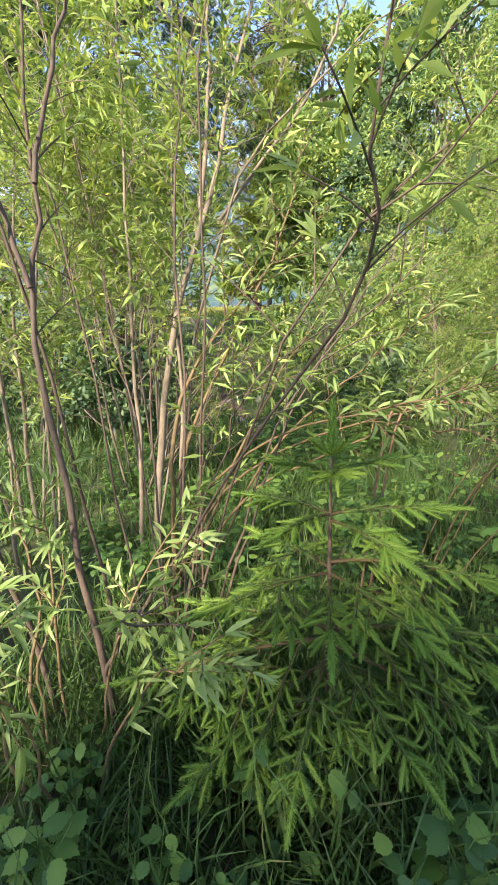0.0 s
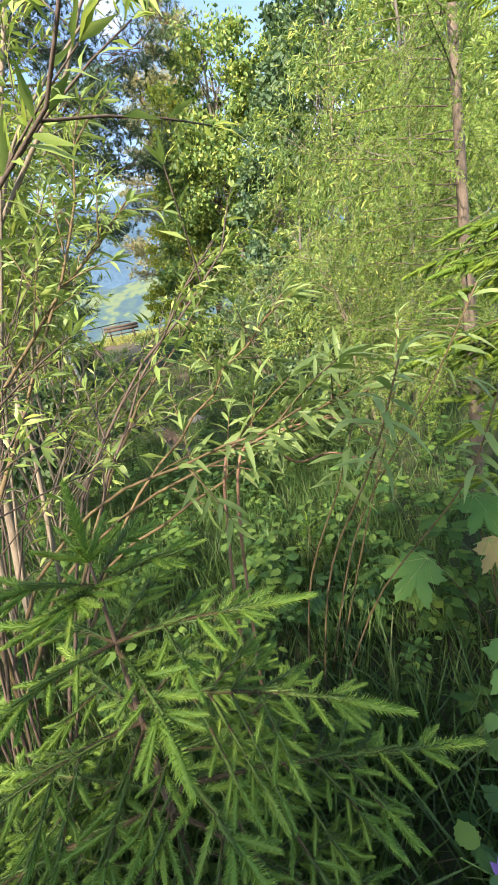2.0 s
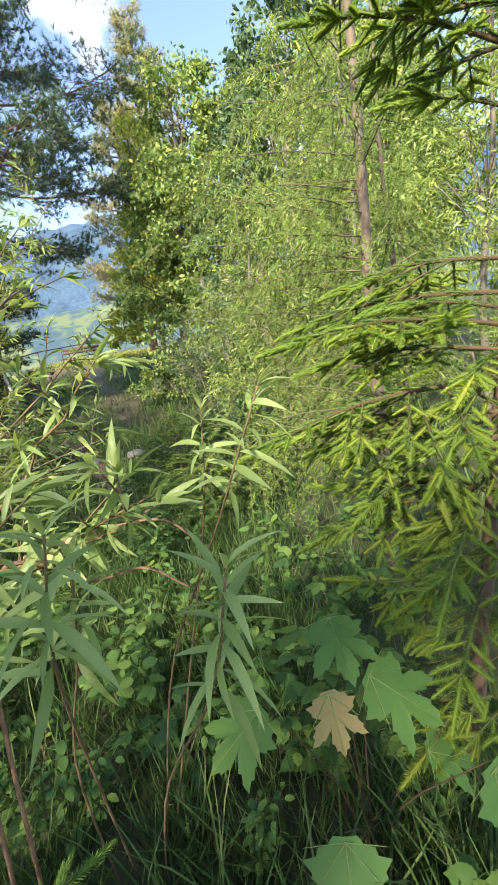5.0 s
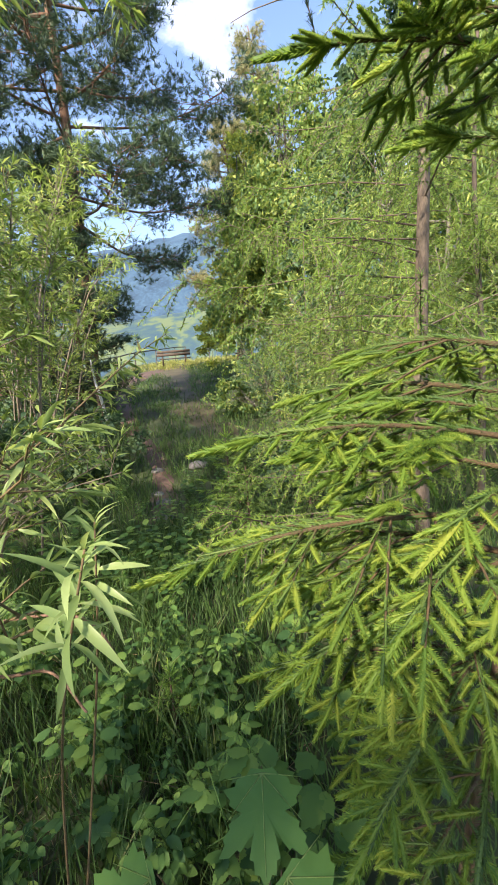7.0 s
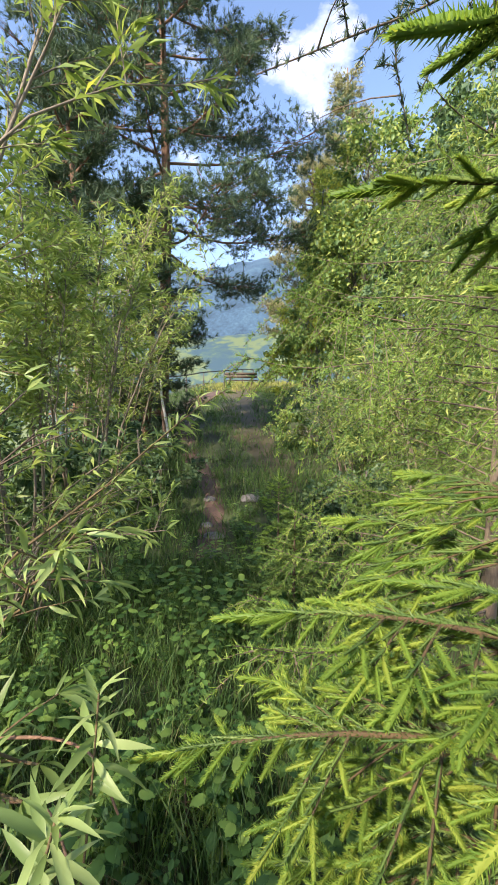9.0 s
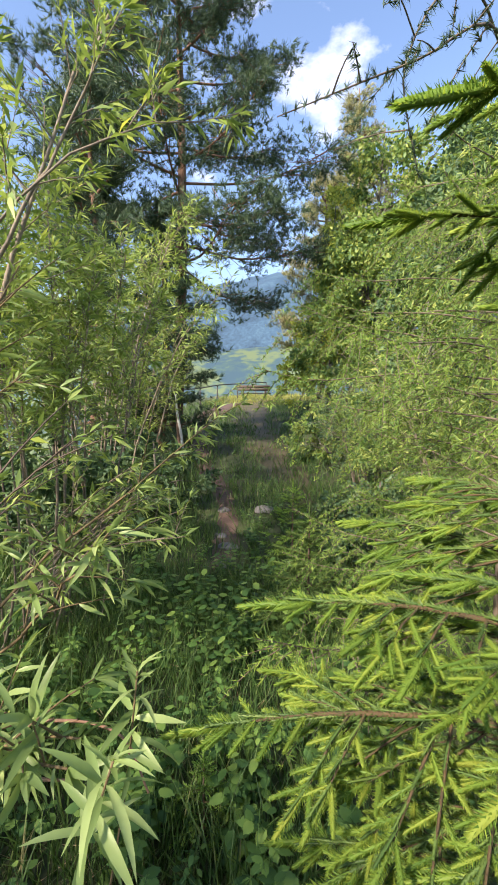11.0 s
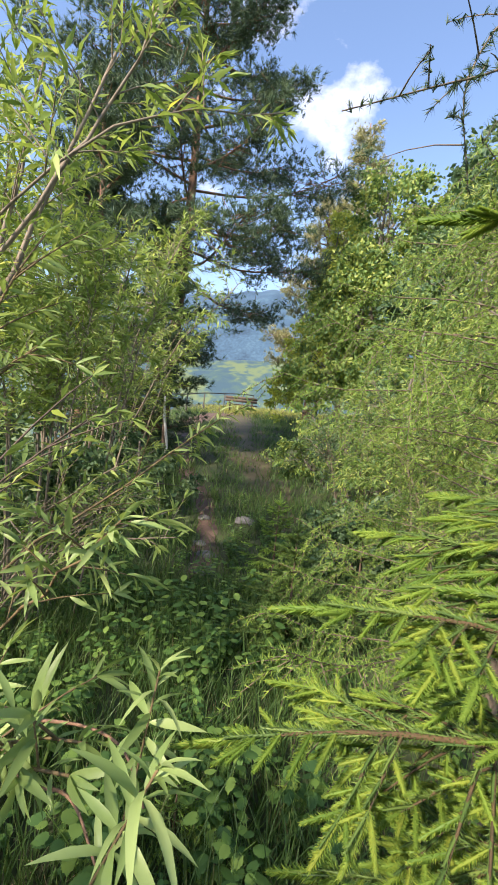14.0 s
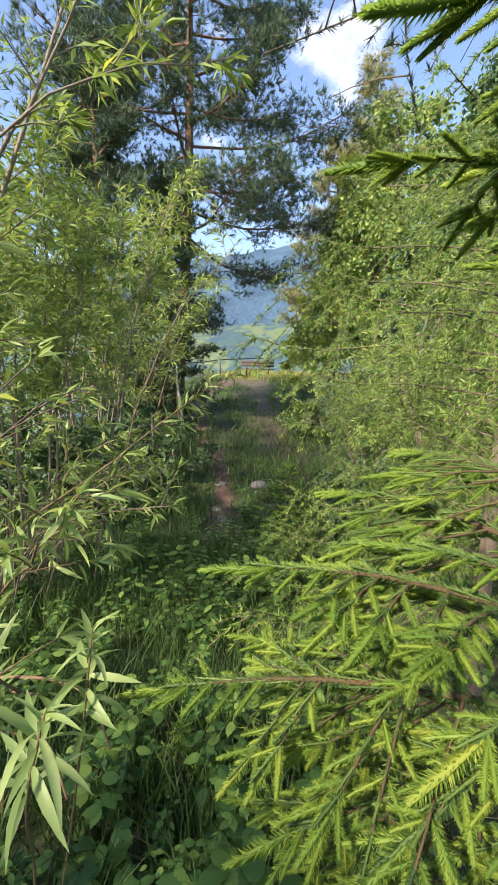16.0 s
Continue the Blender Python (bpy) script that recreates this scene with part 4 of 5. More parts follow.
willow("willow", "tall grey-barked willow with thick pale stems", (-0.62, 2.4, 0.0), [
    ([(0, 0, -0.05), (0.05, 0, 0.6), (0.18, 0, 1.35), (0.4, 0.12, 2.0), (0.58, 0.2, 2.6), (0.85, 0.3, 3.4)], 0.026, 24, 0.6),
    ([(0.36, 0.1, 1.9), (0.42, 0.15, 2.3), (0.5, 0.2, 3.3)], 0.018, 10, 0.6),
    ([(-0.1, 0, -0.05), (-0.08, 0.1, 0.9), (-0.05, 0.2, 2.0), (0.0, 0.3, 3.3)], 0.016, 20, 0.6),
    ([(0.1, 0.1, -0.05), (0.2, 0.2, 0.9), (0.18, 0.35, 1.9), (0.28, 0.4, 3.2)], 0.015, 20, 0.6),
    ([(0.05, -0.1, 0.3), (0.5, -0.25, 1.9), (1.08, -0.29, 2.52), (1.6, 0.14, 2.88)], 0.006, 7, 0.4),
    ([(0.5, -0.25, 1.9), (0.95, -0.25, 2.45), (1.15, -0.15, 2.8), (1.3, 0.0, 3.3)], 0.008, 9, 0.4),
], 53, leaf=0.09, start=0.35, sub=2, gap=0.018, group="willow thicket")
willow("willow", "green willow bush with narrow leaves beside the path", on_ground(2.6, 5.2), fan(16, 2.1, 0.7, 151, 0.01, 18, 0.45, foot=0.3), 152, leaf=0.1, mat=M_BROAD, sub=1, start=0.2, gap=0.02, group="willow bushes")
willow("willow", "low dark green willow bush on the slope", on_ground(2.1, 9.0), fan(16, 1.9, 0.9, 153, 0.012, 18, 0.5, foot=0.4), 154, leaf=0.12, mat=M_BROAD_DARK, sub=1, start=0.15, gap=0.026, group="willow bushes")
willow("willow", "green willow bush on the slope", on_ground(3.0, 11.5), fan(16, 2.3, 1.1, 155, 0.014, 20, 0.6, foot=0.4), 156, leaf=0.14, mat=M_BROAD, sub=1, start=0.15, gap=0.03, group="willow bushes")
willow("willow", "dense willow thicket of thin grey stems", (-0.75, 3.7, 0.0), fan(13, 4.0, 0.9, 54, 0.011, 30, 0.6, az=(180, 400), foot=0.45), 55, leaf=0.11, sub=2, start=0.38, gap=0.022, group="willow thicket")
willow("willow", "pale bare willow rods leaning out over the grass", (-1.1, 3.5, 0.0), fan(15, 1.5, 1.5, 254, 0.009, 6, 0.35, az=(35, 120), foot=0.35), 256, leaf=0.1, sub=1, start=0.5, gap=0.035, group="willow thicket")
willow("willow", "dense willow thicket of thin grey stems", (-1.7, 2.5, 0.0), fan(14, 3.2, 0.8, 56, 0.012, 20, 0.55, foot=0.4), 57, leaf=0.085, sub=2, start=0.25, gap=0.02, group="willow thicket")
willow("willow", "large sunlit willow bush in front of the pine", on_ground(-2.0, 6.2), fan(17, 4.2, 1.5, 58, 0.016, 18, 0.75, foot=0.5), 59, leaf=0.13, temp=LANCE, sub=2, start=0.44, gap=0.03, group="willow thicket")

def rosette_willow(place, label, tips, leaf, seed):
    """Willow suckers: thin arching stems, each ending in a loose rosette of long leaves."""
    r = np.random.default_rng(seed)
    bush = thing("willow", place, label, "willow", "willow suckers")
    for ctrl in tips:
        pts = spline(ctrl, 14)
        wood, green = Soup(), Soup()
        wood.tube(pts, np.linspace(0.0032, 0.0016, 14), 6)
        P, D, L = [], [], []
        up = unit(pts[-1] - pts[-3])
        for i in range(26):
            f = i / 25
            p = pts[-1] - up * 0.2 * (1 - f) ** 1.2
            a = i * 2.4
            side = unit(np.cross(up, (0.4, 0.9, 0.1)))
            side = side * math.cos(a) + np.cross(up, side) * math.sin(a)
            P.append(p)
            D.append(side * (1.0 - 0.75 * f ** 3) + up * (0.15 + 0.9 * f ** 2) + r.normal(0, 0.14, 3))
            L.append(leaf * r.uniform(0.6, 1.12) * (1.0 if f < 0.8 else 0.7))
        st = wood.link("stem", [M_WTWIG], bush)
        P, D, L = np.array(P), np.array(D), np.array(L)
        rolls = r.uniform(-0.7, 0.7, 26)
        green.scatter(LANCE_NEAR, P[::2], turns(D[::2], rolls[::2]), L[::2])
        green.scatter(LANCE_WAVY, P[1::2], turns(D[1::2], rolls[1::2]), L[1::2])
        green.link("leaves", [M_WILLOW_PALE], st)


rosette_willow((0.72, 1.75, 0.0), "low willow suckers with rosettes of long pale leaves", [
    [(0, 0, -0.03), (0.15, -0.15, 0.7), (0.32, -0.36, 1.15), (0.42, -0.44, 1.40)],
    [(0.02, 0.0, -0.03), (0.2, -0.12, 0.7), (0.3, -0.2, 1.1), (0.34, -0.22, 1.36)],
    [(0, -0.1, -0.03), (0.12, -0.35, 0.6), (0.26, -0.58, 1.0), (0.31, -0.65, 1.22)],
    [(-0.05, -0.1, -0.03), (0.0, -0.35, 0.7), (0.08, -0.58, 1.1), (0.13, -0.64, 1.30)],
    [(-0.1, -0.1, -0.03), (-0.05, -0.3, 0.65), (0.05, -0.42, 1.0), (0.1, -0.48, 1.2)],
], 0.086, 161)

willow("willow", "tall olive willow bush on the slope", on_ground(-2.75, 8.6), fan(12, 3.9, 1.4, 181, 0.018, 16, 0.8, foot=0.5), 182, leaf=0.14, sub=2, start=0.25, gap=0.036, group="willow thicket")

# ---- spruces ----
spruce("young_spruce", "young spruce with light green drooping shoots", (0.225, 1.155, 0.0), 1.06,
       [(0.42, 262, 6, 0.74), (0.34, 232, 2, 0.62), (0.38, 205, 0, 0.52), (0.4, 158, 0, 0.5), (0.4, 124, 4, 0.66), (0.46, 92, 8, 0.74), (0.42, 48, 6, 0.6), (0.44, 330, 6, 0.56), (0.46, 292, 8, 0.6),
        (0.66, 248, 12, 0.48), (0.64, 190, 8, 0.38), (0.66, 145, 8, 0.46), (0.7, 98, 12, 0.56), (0.68, 40, 12, 0.46), (0.68, 318, 12, 0.44),
        (0.86, 225, 18, 0.32), (0.84, 150, 14, 0.38), (0.86, 96, 16, 0.42), (0.86, 20, 18, 0.32), (0.86, 300, 18, 0.34),
        (0.99, 180, 28, 0.2), (0.99, 100, 26, 0.24), (0.99, 260, 28, 0.22), (0.99, 20, 28, 0.22)], 0.1, 63, mats=[M_NEW_SHADE, M_OLD], rad=0.012, droop=0.42, spacing=0.052)
spruce("spruce", "vigorous spruce with bright yellow-green new shoots", (1.68, 1.62, 0.0), 3.1,
       [(0.78, 262, 2, 0.34), (0.74, 230, 0, 0.5), (0.5, 280, 0, 0.36), (0.45, 240, -4, 0.42), (1.0, 308, 8, 0.55), (0.7, 305, 4, 0.5), (0.55, 212, -4, 0.5), (1.1, 350, 10, 0.55),
        (1.7, 60, 16, 0.3), (1.0, 100, 8, 0.35), (2.5, 330, 30, 0.36), (2.05, 335, 18, 0.46)], 0.094, 64, rad=0.022, lean=(0.4, 0.0), droop=0.3, spacing=0.05,
       reach_to=[(1.28, (1.072, 1.584, 1.198)), (1.42, (1.209, 1.638, 1.44)), (1.5, (1.39, 2.15, 1.48)), (1.58, (1.6, 2.25, 1.6)), (1.36, (1.36, 1.9, 1.36)), (1.46, (1.5, 1.72, 1.5)),
                 (1.34, (1.46, 1.36, 1.13)), (1.36, (1.55, 1.42, 1.27)), (1.2, (1.3, 1.5, 1.0)), (1.08, (1.4, 1.3, 0.86)), (1.0, (1.52, 1.2, 0.8)), (1.0, (1.25, 1.7, 0.9)), (1.2, (1.2, 1.9, 1.15)), (1.25, (1.7, 1.2, 1.1)),
                 (2.02, (1.396, 1.729, 2.16)), (2.2, (1.436, 1.409, 2.152)), (2.12, (1.62, 1.9, 2.2)), (1.9, (1.66, 1.8, 2.02)), (2.3, (1.62, 1.62, 2.36))])
spruce("small_spruce", "small dark spruce beside the path", on_ground(0.95, 5.35), 1.0, whorls(0.1, 0.9, 7, 5, 0.55, 65, 0, 40), 0.09, 66, (SHOOT_FAR, SHOOT_FAR), [M_NEW_SHADE, M_OLD], 0.014, group="small spruces", spacing=0.07)
spruce("small_spruce", "small dark spruce beside the path", on_ground(1.75, 4.6), 0.95, whorls(0.1, 0.85, 6, 5, 0.55, 67, 0, 40), 0.09, 68, (SHOOT_FAR, SHOOT_FAR), [M_OLD, M_OLD], 0.014, group="small spruces", spacing=0.1)
spruce("small_spruce", "low bushy spruce in shade", on_ground(1.2, 4.15), 1.0, whorls(0.1, 0.9, 8, 7, 0.6, 69, 0, 40), 0.085, 70, (SHOOT_FAR, SHOOT_FAR), [M_OLD, M_OLD], 0.014, group="small spruces", spacing=0.06)
spruce("spruce_seedling", "tiny spruce seedling among the grass", on_ground(0.88, 2.45), 0.34, whorls(0.08, 0.3, 4, 5, 0.2, 71, 15, 45), 0.055, 72, (SHOOT_FAR, SHOOT_FAR), [M_NEW_SHADE, M_OLD], 0.006, spacing=0.05)

# ---- maple sapling, raspberry, herbs ----
def facing_turn(normal, spin):
    n = Vector(normal).normalized()
    q = n.to_track_quat("Z", "Y").to_matrix().to_4x4()
    return q @ Matrix.Rotation(radians(spin), 4, "Z")


maple = thing("maple_sapling", (1.3, 1.5, 0.0), "low maple sapling with broad lobed leaves", "maple")
leaf_spec = [((-0.12, -0.18, 0.47), 0.23, (-0.1, -0.55, 0.8), 175, 0), ((-0.08, -0.05, 0.69), 0.15, (-0.1, -0.65, 0.75), 185, 1), ((0.03, 0.0, 0.66), 0.24, (0.1, -0.5, 0.85), 215, 0),
             ((-0.22, 0.03, 0.62), 0.22, (-0.3, -0.4, 0.85), 150, 0), ((0.2, -0.2, 0.55), 0.24, (0.1, -0.5, 0.85), 190, 0), ((0.0, 0.14, 0.74), 0.22, (0, -0.45, 0.9), 180, 0), ((-0.02, -0.28, 0.3), 0.14, (0, -0.5, 0.85), 160, 0), ((0.16, -0.02, 0.4), 0.18, (0.2, -0.5, 0.85), 230, 0)]
for at, size, normal, spin, tan in leaf_spec:
    s_ = Soup()
    s_.add(MAPLE[0] * size * 0.8, MAPLE[1])
    lf = s_.link("leaf", [M_MAPLE_TAN if tan else M_MAPLE], maple, "yellowing tan maple leaf" if tan else "")
    lf.matrix_local = Matrix.Translation(at) @ facing_turn(normal, spin)
    for ang, run in ((90, 0.9), (45, 0.62), (135, 0.62), (5, 0.48), (175, 0.48)):
        v_ = Soup()
        k = np.linspace(0, run, 7)
        x_, y_ = k * math.cos(radians(ang)), 0.08 + k * math.sin(radians(ang))
        v_.tube(np.stack([x_, y_, -0.10 * y_ * y_ - 0.22 * x_ * x_ + 0.012], 1) * size * 0.8, np.linspace(0.0016, 0.0005, 7), 4)
        v_.link("vein", [M_WILLOW_PALE], lf)
    stalks = Soup()
    stalks.tube(spline([(0, 0, 0.0), (at[0] * 0.3, at[1] * 0.3, at[2] * 0.55), at], 7), np.linspace(0.004, 0.0015, 7), 5)
    stalks.link("stalk", [M_TWIG], maple)


def herb(name, label, category, place, height, leaves, size, temp, mat, seed, group, trefoil=False):
    """A leafy plant: upright stalks with stalked leaves all the way up."""
    r = np.random.default_rng(seed)
    plant = thing(name, place, label, category, group)
    st, lv = Soup(), Soup()
    P, D, L = [], [], []
    for k in range(3):
        a = r.uniform(0, 6.28)
        tip = np.array([math.sin(a), math.cos(a), 0]) * height * r.uniform(0.15, 0.45) + (0, 0, height * r.uniform(0.7, 1.05))
        line = spline([(r.normal(0, 0.02), r.normal(0, 0.02), -0.03), tip * (0.3, 0.3, 0.55), tip], 8)
        st.tube(line, np.linspace(0.003, 0.0012, 8), 5)
        for i in range(leaves):
            p = line[2 + (i * 5) // leaves] + r.normal(0, 0.006, 3)
            b = i * 2.4 + r.uniform(-0.4, 0.4)
            d = np.array([math.sin(b), math.cos(b), r.uniform(0.05, 0.6)])
            pet = p + unit(d) * size * r.uniform(0.3, 0.9)
            st.tube([p, pet], (0.0011, 0.0008), 3)
            for turn_, k2 in (((0, 1.0), (-1.1, 0.8), (1.1, 0.8)) if trefoil else ((0, 1.0),)):
                c, s2 = math.cos(turn_), math.sin(turn_)
                P.append(pet)
                D.append((d[0] * c - d[1] * s2, d[0] * s2 + d[1] * c, r.uniform(-0.35, 0.15)))
                L.append(size * k2 * r.uniform(0.75, 1.2))
    st.link("stalk", [M_HERB], plant)
    lv.scatter(temp, np.array(P), turns(np.array(D), r.uniform(-0.35, 0.35, len(P))), L)
    lv.link("leaves", [mat], plant)
    return plant


herb("raspberry_plant", "raspberry canes with pale toothed leaflets", "raspberry", (1.42, 1.85, 0.0), 0.62, 8, 0.085, TOOTHED, M_HERB, 81, "raspberries", True)
herb("raspberry_plant", "raspberry canes with pale toothed leaflets", "raspberry", (1.15, 2.1, 0.0), 0.5, 8, 0.075, TOOTHED, M_HERB, 82, "raspberries", True)
herb("raspberry_plant", "raspberry canes with pale toothed leaflets", "raspberry", (0.5, 0.72, 0.0), 0.3, 7, 0.07, TOOTHED, M_HERB, 83, "raspberries", True)
for k, (x, y, h) in enumerate(((1.55, 2.35, 0.6), (1.8, 2.1, 0.65), (1.22, 1.78, 0.45), (1.5, 1.15, 0.4), (0.75, 2.0, 0.35), (1.35, 2.7, 0.55))):
    herb("raspberry_plant", "raspberry canes with pale toothed leaflets", "raspberry", (x, y, 0.0), h, 8, 0.07, TOOTHED, M_HERB, 180 + k, "raspberries", True)
for k, (x, y, h) in enumerate(((0.98, 1.02, 0.36), (1.2, 0.98, 0.4), (1.42, 0.95, 0.42), (1.08, 1.3, 0.4), (0.3, 0.55, 0.2), (0.45, 0.62, 0.22))):
    herb("herb", "leafy herb with fresh toothed leaves", "herb", (x, y, 0.0), h, 8, 0.065, TOOTHED, M_NEW_SHADE if y < 0.7 else M_HERB, 190 + k, "woodland herbs")
kinds = [herb("herb", "leafy green woodland herb", "herb", (0.95, 0.95, 0.0), 0.42, 10, 0.075, TOOTHED, M_HERB, 84, "woodland herbs"),
         herb("herb", "leafy green woodland herb", "herb", (0.15, 0.62, 0.0), 0.2, 8, 0.06, OVAL, M_HERB, 85, "woodland herbs"),
         herb("herb", "leafy green woodland herb", "herb", (1.0, 1.9, 0.0), 0.42, 18, 0.048, OVAL, M_HERB, 86, "woodland herbs"),
         herb("herb", "leafy green woodland herb", "herb", (1.9, 0.95, 0.0), 0.5, 14, 0.075, TOOTHED, M_HERB, 87, "woodland herbs")]
r_ = np.random.default_rng(88)
spots = 0
while spots < 330:
    x, y = r_.uniform(-1.6, 2.6), r_.uniform(0.35, 8.5)
    if spots > 170:
        x, y = r_.uniform(-0.3, 1.25), r_.uniform(1.8, 5.2)
    path_x = np.interp(y, [2.5, 5, 6.6, 8.6], [0.55, 0.25, -0.1, -0.7])
    if y > 5.2 and abs(x - path_x) < 0.22:
        continue
    if y < 0.55 and abs(x - 0.5) > 1.2:
        continue
    if spots > 250:
        x, y = r_.uniform(-1.3, 1.1), r_.uniform(1.7, 4.6)
    elif spots > 215:
        x, y = r_.uniform(-0.6, 1.3), r_.uniform(0.42, 0.95)
    k = r_.uniform(0.5, 1.0) * (0.85 if y < 1.2 else 1.0)
    ob = copy_thing(kinds[int(r_.integers(0, 4))], Matrix.Identity(4))
    ob.matrix_basis = Matrix.Translation(on_ground(x, y)) @ Matrix.Rotation(r_.uniform(0, 6.28), 4, "Z") @ Matrix.Scale(k, 4)
    spots += 1

flower = thing("flower", (0.86, 0.93, 0.0), "small mauve flower head on a thin stalk", "flower")
s_ = Soup()
s_.tube(spline([(0, 0, 0), (0.01, 0.01, 0.15), (0, 0, 0.3)], 6), np.full(6, 0.0018), 5)
s_.link("stalk", [M_HERB], flower)
for k in range(9):
    s_ = Soup()
    a = k * 2.4
    s_.scatter(OVAL, np.array([(0, 0, 0.285 + 0.004 * k)]), turns(np.array([(math.sin(a), math.cos(a), 0.9)])), [0.034])
    s_.link("petal", [M_PETAL], flower)

for line in ([(0.5, 1.54, 0.99), (0.62, 1.66, 1.07), (0.79, 1.72, 1.08), (0.93, 1.71, 1.07), (1.01, 1.67, 0.99)],
             [(0.55, 1.56, 1.03), (0.75, 1.67, 0.97), (0.86, 1.66, 0.98), (0.96, 1.59, 0.94)]):
    foot = Vector(line[0]).to_2d()
    cane = thing("bramble_cane", (foot.x, foot.y, 0.0), "bare arching reddish brown bramble cane", "bramble", "bramble canes")
    s_ = Soup()
    at_ = np.array([(foot.x - 0.1, foot.y, -0.03)] + list(line)) - (foot.x, foot.y, 0.0)
    s_.tube(spline(at_, 30), np.linspace(0.0055, 0.0025, 30), 7)
    s_.link("cane", [M_CANE], cane)
    for k in range(2, 28, 2):
        q = spline(at_, 30)[k]
        s_ = Soup()
        s_.tube([q, q + (0.004 * (-1) ** k, -0.004, 0.012)], (0.0018, 0.0004), 4)
        s_.link("thorn", [M_CANE], cane)

# ---- grass and litter ----
def grass(name, label, n, xr, yr, size, mat, seed, lean=0.35, width=1.0, keep=None, clump=0.06):
    r = np.random.default_rng(seed)
    m = n // 9
    cx, cy = r.uniform(*xr, m), r.uniform(*yr, m)
    if keep:
        ok = keep(cx, cy)
        cx, cy = cx[ok], cy[ok]
    x = np.repeat(cx, 9) + r.normal(0, clump, len(cx) * 9)
    y = np.repeat(cy, 9) + r.normal(0, clump, len(cy) * 9)
    L = size * r.uniform(0.45, 1.2, len(x)) * np.repeat(r.uniform(0.6, 1.15, len(cx)), 9)
    P = np.stack([x, y, lay(x, y) - 0.02], 1)
    D = np.stack([r.normal(0, lean, len(x)), r.normal(0, lean, len(x)), np.ones(len(x))], 1)
    s = Soup()
    s.scatter(GRASS_BLADE, P, turns(D, r.uniform(-3, 3, len(x))), np.stack([L * 0 + 0.34 * width, L, L], 1))
    return tagged(s.link(name, [mat]), label, "grass", kind="stuff")


off_path = lambda x, y: ~((y > 2.6) & (np.abs(x - np.interp(y, [2.5, 5, 6.6, 8.6, 11, 14.5, 18, 22], [0.55, 0.25, -0.1, -0.7, -1.9, -3.2, -4.3, -4.2])) < np.interp(y, [2.6, 5, 9, 20], [0.0, 0.08, 0.16, 0.5])))
grass("grass", "tall shaded grass blades in tufts", 14000, (-2.6, 3.2), (0.15, 9.0), 0.36, M_GRASS, 91, 0.33, 1.0, off_path)
grass("grass", "fine lush grass beside the path", 8000, (-0.7, 1.5), (1.5, 5.2), 0.4, M_GRASS, 96, 0.3, 0.7, None, 0.05)
grass("grass", "long grass in front of the young spruce", 6500, (-1.3, 1.7), (0.25, 1.5), 0.4, M_GRASS, 97, 0.5, 0.9, None, 0.05)
grass("grass", "rough grass round the clearing", 14000, (-8, 9), (-6, 9), 0.42, M_GRASS, 98, 0.45, 2.2, lambda x, y: ~((np.abs(x - 0.3) < 2.6) & (y > 0.1)), 0.16)
grass("grass", "rough shaded grass under the willows", 9000, (-7, -1.5), (1.5, 11), 0.4, M_GRASS, 94, 0.4, 1.8, None, 0.1)
grass("grass", "short rough grass on the slope", 26000, (-6.5, 5), (8.0, 24.5), 0.26, M_GRASS, 92, 0.4, 1.8, lambda x, y: off_path(x, y) & (np.abs(x - np.interp(y, [8, 13, 24], [0.8, -0.6, -3.2])) > np.interp(y, [8, 16, 24], [0.0, 0.2, 0.8])), 0.12)
grass("grass", "meadow grass on the brow, sunlight put into its colour", 12000, (-6, 8), (23, 34), 0.3, M_GRASS_LIT, 93, 0.4, 2.4, None, 0.15)

litter = Soup()
r_ = np.random.default_rng(95)
for k in range(260):
    x, y = r_.uniform(-1.2, 2.2), r_.uniform(0.4, 4.0)
    a, ln, rise = r_.uniform(0, 6.28), r_.uniform(0.12, 0.45), r_.uniform(0.0, 0.7)
    p = np.array([x, y, float(lay(x, y)) + 0.01])
    d = np.array([math.sin(a), math.cos(a), rise]) * ln
    litter.tube([p, p + d * 0.5 + r_.normal(0, 0.015, 3), p + d + (0, 0, -0.06 * ln)], (0.0022, 0.0018, 0.001), 4)
tagged(litter.link("litter", [M_DRY]), "dry brown stalks and dead twigs on the ground", "litter", kind="stuff")


def stone(place, size, seed):
    bm = bmesh.new()
    bmesh.ops.create_icosphere(bm, subdivisions=3, radius=1)
    for v in bm.verts:
        k = 1 + 0.28 * noise.noise(v.co * 1.3 + Vector((seed, 0, 0))) + 0.1 * noise.noise(v.co * 4 + Vector((0, seed, 0)))
        v.co = Vector((v.co.x * size[0], v.co.y * size[1], max(v.co.z, -0.4) * size[2])) * k
    me = bpy.data.meshes.new("stone")
    bm.to_mesh(me)
    bm.free()
    me.materials.append(M_STONE)
    me.polygons.foreach_set("use_smooth", [True] * len(me.polygons))
    ob = new("stone", me)
    ob.location = place
    return tagged(ob, "pale grey stone half sunk in the path", "stone", "stones on the path")


for (x, y), size, seed in (((0.22, 7.75), (0.17, 0.13, 0.08), 1), ((0.0, 6.2), (0.15, 0.1, 0.05), 2), ((-0.2, 6.6), (0.1, 0.08, 0.04), 3), ((-0.45, 7.7), (0.1, 0.09, 0.05), 4), ((0.12, 5.6), (0.1, 0.08, 0.04), 5)):
    stone(on_ground(x, y, 0.02), size, seed)

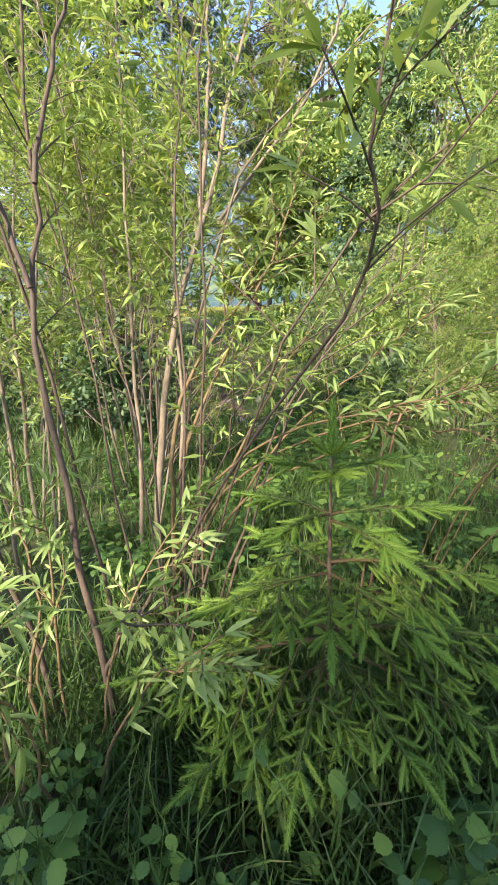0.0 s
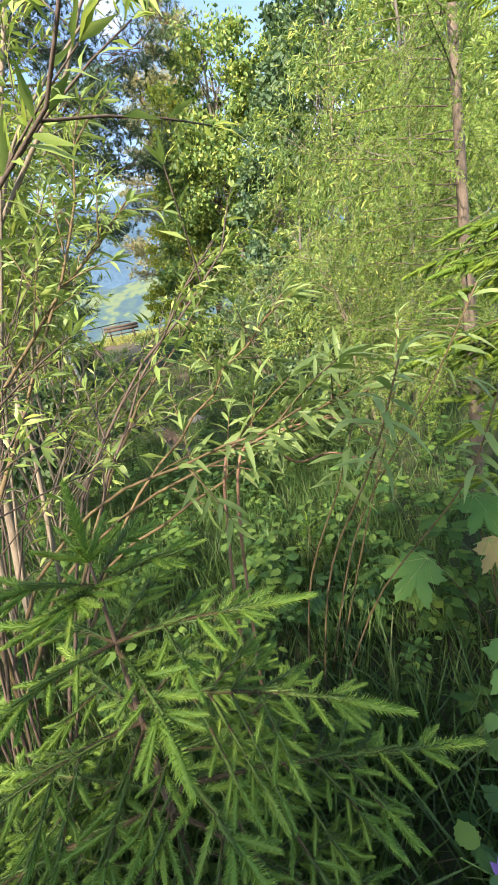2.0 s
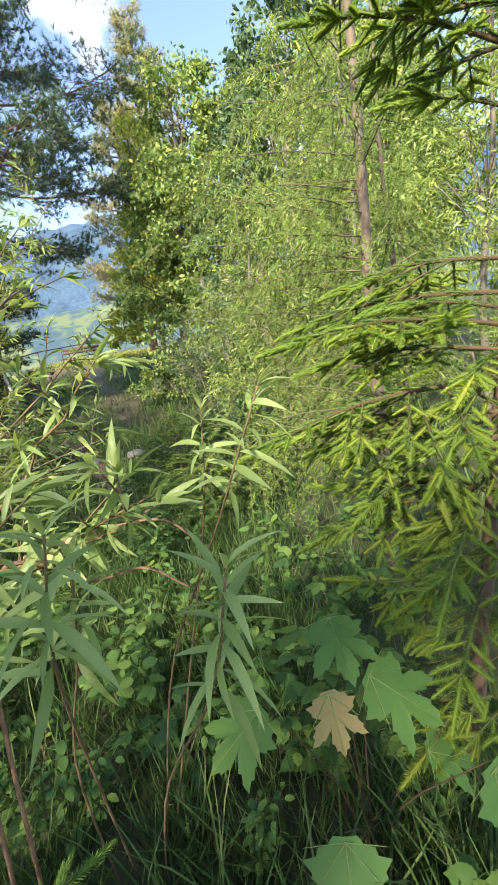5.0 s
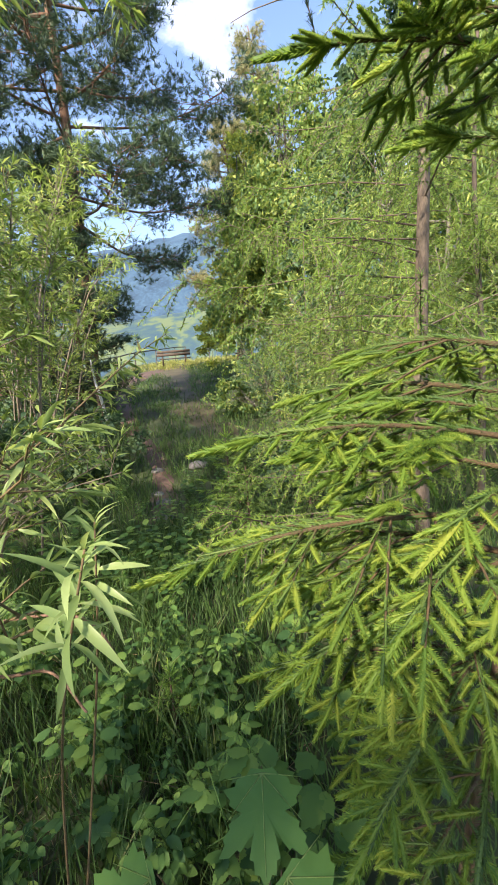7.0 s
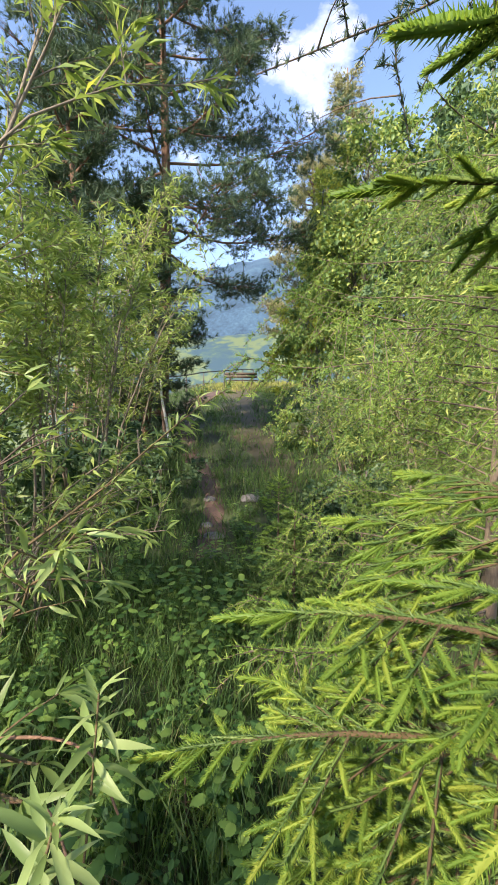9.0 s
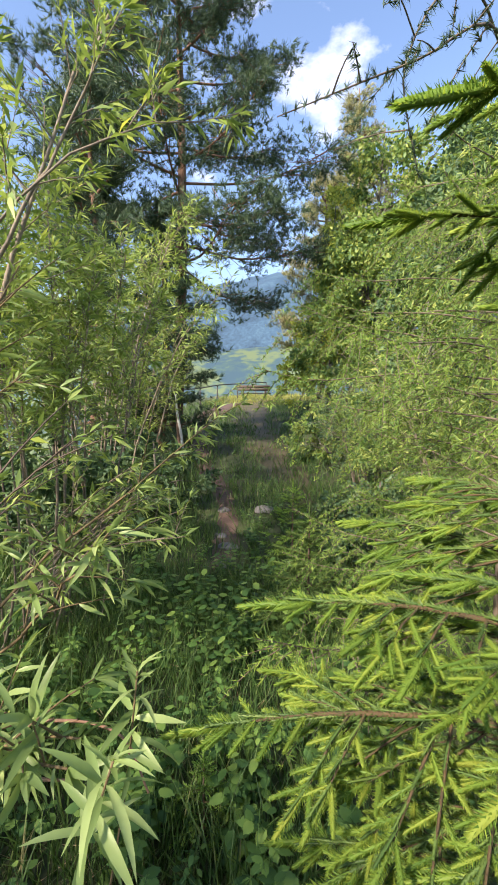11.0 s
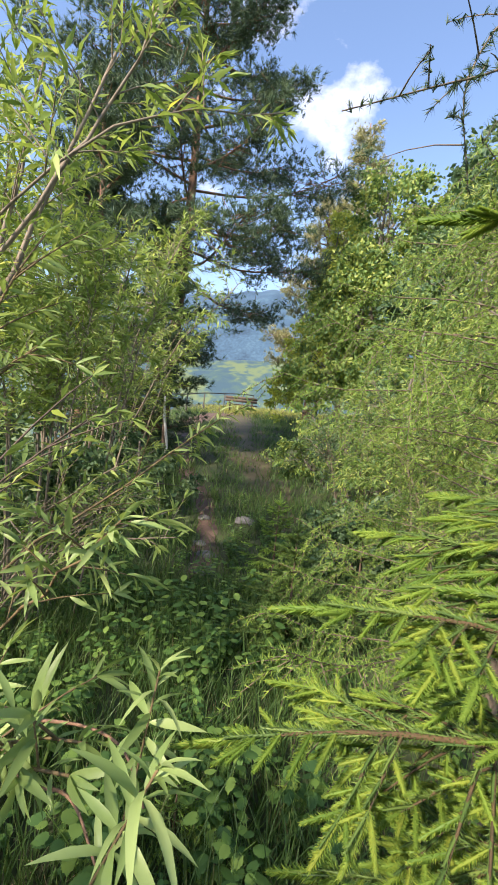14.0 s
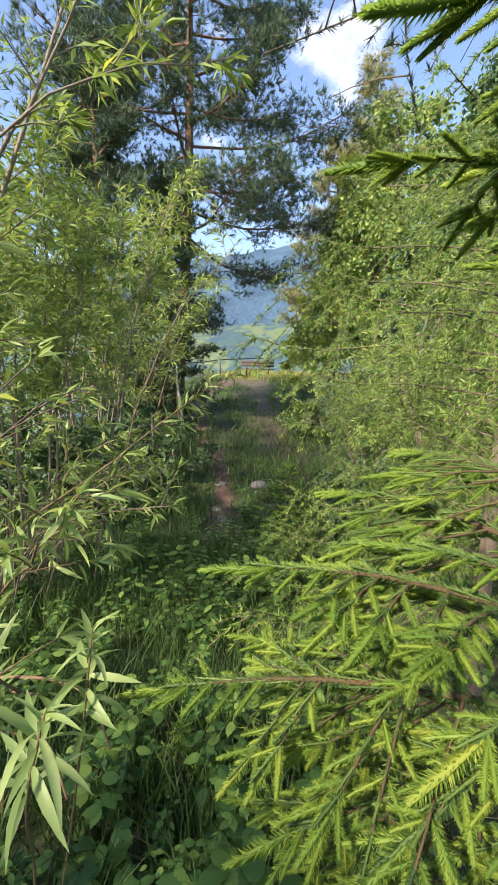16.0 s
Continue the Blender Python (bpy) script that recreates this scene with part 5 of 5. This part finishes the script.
# ---- railing, bench, posts at the viewpoint ----
def box(s, centre, size, mat=0, bevel=0.012):
    bm = bmesh.new()
    bmesh.ops.create_cube(bm, size=1)
    bmesh.ops.scale(bm, vec=size, verts=bm.verts)
    bmesh.ops.bevel(bm, geom=bm.edges, offset=min(bevel, min(size) * 0.3), segments=2, affect="EDGES")
    bm.verts.index_update()
    v = np.array([x.co[:] for x in bm.verts]) + np.array(centre)
    for k in (3, 4, 5, 6, 8):
        fs = [[q.index for q in f.verts] for f in bm.faces if len(f.verts) == k]
        if fs:
            s.f.append((np.array(fs) + s.count, mat))
    s.v.append(v.astype(np.float32))
    s.count += len(v)
    bm.free()


def railing(label, feet, height):
    rail_ob = thing("railing", on_ground(*feet[0]), label, "railing", "railings at the brow")
    o = np.array(on_ground(*feet[0]))
    tops = []
    for x, y in feet:
        b = np.array(on_ground(x, y)) - o
        t = b + (0, 0, height)
        p_ = Soup()
        p_.tube([b - (0, 0, 0.2), b + (0, 0, height * 0.5), t], (0.034, 0.034, 0.034), 8)
        p_.link("post", [M_RUST], rail_ob)
        tops.append(t)
    t_ = Soup()
    t_.tube(spline(tops, 24), np.full(24, 0.032), 8)
    t_.link("top_rail", [M_RUST], rail_ob)


railing("dark iron pipe railing along the edge of the drop", [(-6.25, 20.6), (-5.75, 22.4), (-5.35, 24.3), (-4.75, 26.8), (-4.1, 29.6), (-3.5, 30.4)], 1.0)
railing("short dark iron railing beyond the bench", [(-1.9, 30.6), (-0.6, 30.8), (0.8, 30.9)], 1.0)

bench = thing("bench", on_ground(-3.45, 25.7), "wooden bench with a dark back plank facing the valley", "bench")
bench.rotation_euler = (0, 0, radians(10))
for z in (0.66, 0.83):
    s_ = Soup()
    box(s_, (0, -0.2, z), (1.9, 0.04, 0.15))
    s_.link("back_plank", [M_PLANK_DARK], bench)
for y in (-0.1, 0.04, 0.18):
    s_ = Soup()
    box(s_, (0.05, y, 0.45), (1.9, 0.12, 0.045))
    s_.link("seat_plank", [M_PLANK_GREY], bench)
for x in (-0.65, 0.65):
    for y, top in ((-0.16, 0.9), (0.2, 0.43)):
        s_ = Soup()
        box(s_, (x, y, top / 2), (0.08, 0.06, top))
        s_.link("leg", [M_PLANK_DARK], bench)

post = thing("old_post", on_ground(-2.3, 10.4), "pale dead stem leaning on a dark post", "post")
s_ = Soup()
s_.tube(spline([(0.12, 0, -0.1), (0.06, 0, 0.7), (-0.05, 0, 1.3), (-0.1, 0.05, 1.75)], 10), np.linspace(0.045, 0.022, 10), 8)
s_.link("pale_stem", [M_BIRCH], post)
s_ = Soup()
s_.tube(spline([(0.0, 0.12, -0.1), (-0.04, 0.12, 0.6), (-0.08, 0.12, 1.35)], 8), np.linspace(0.065, 0.055, 8), 9)
s_.link("dark_post", [M_BARK_DARK], post)
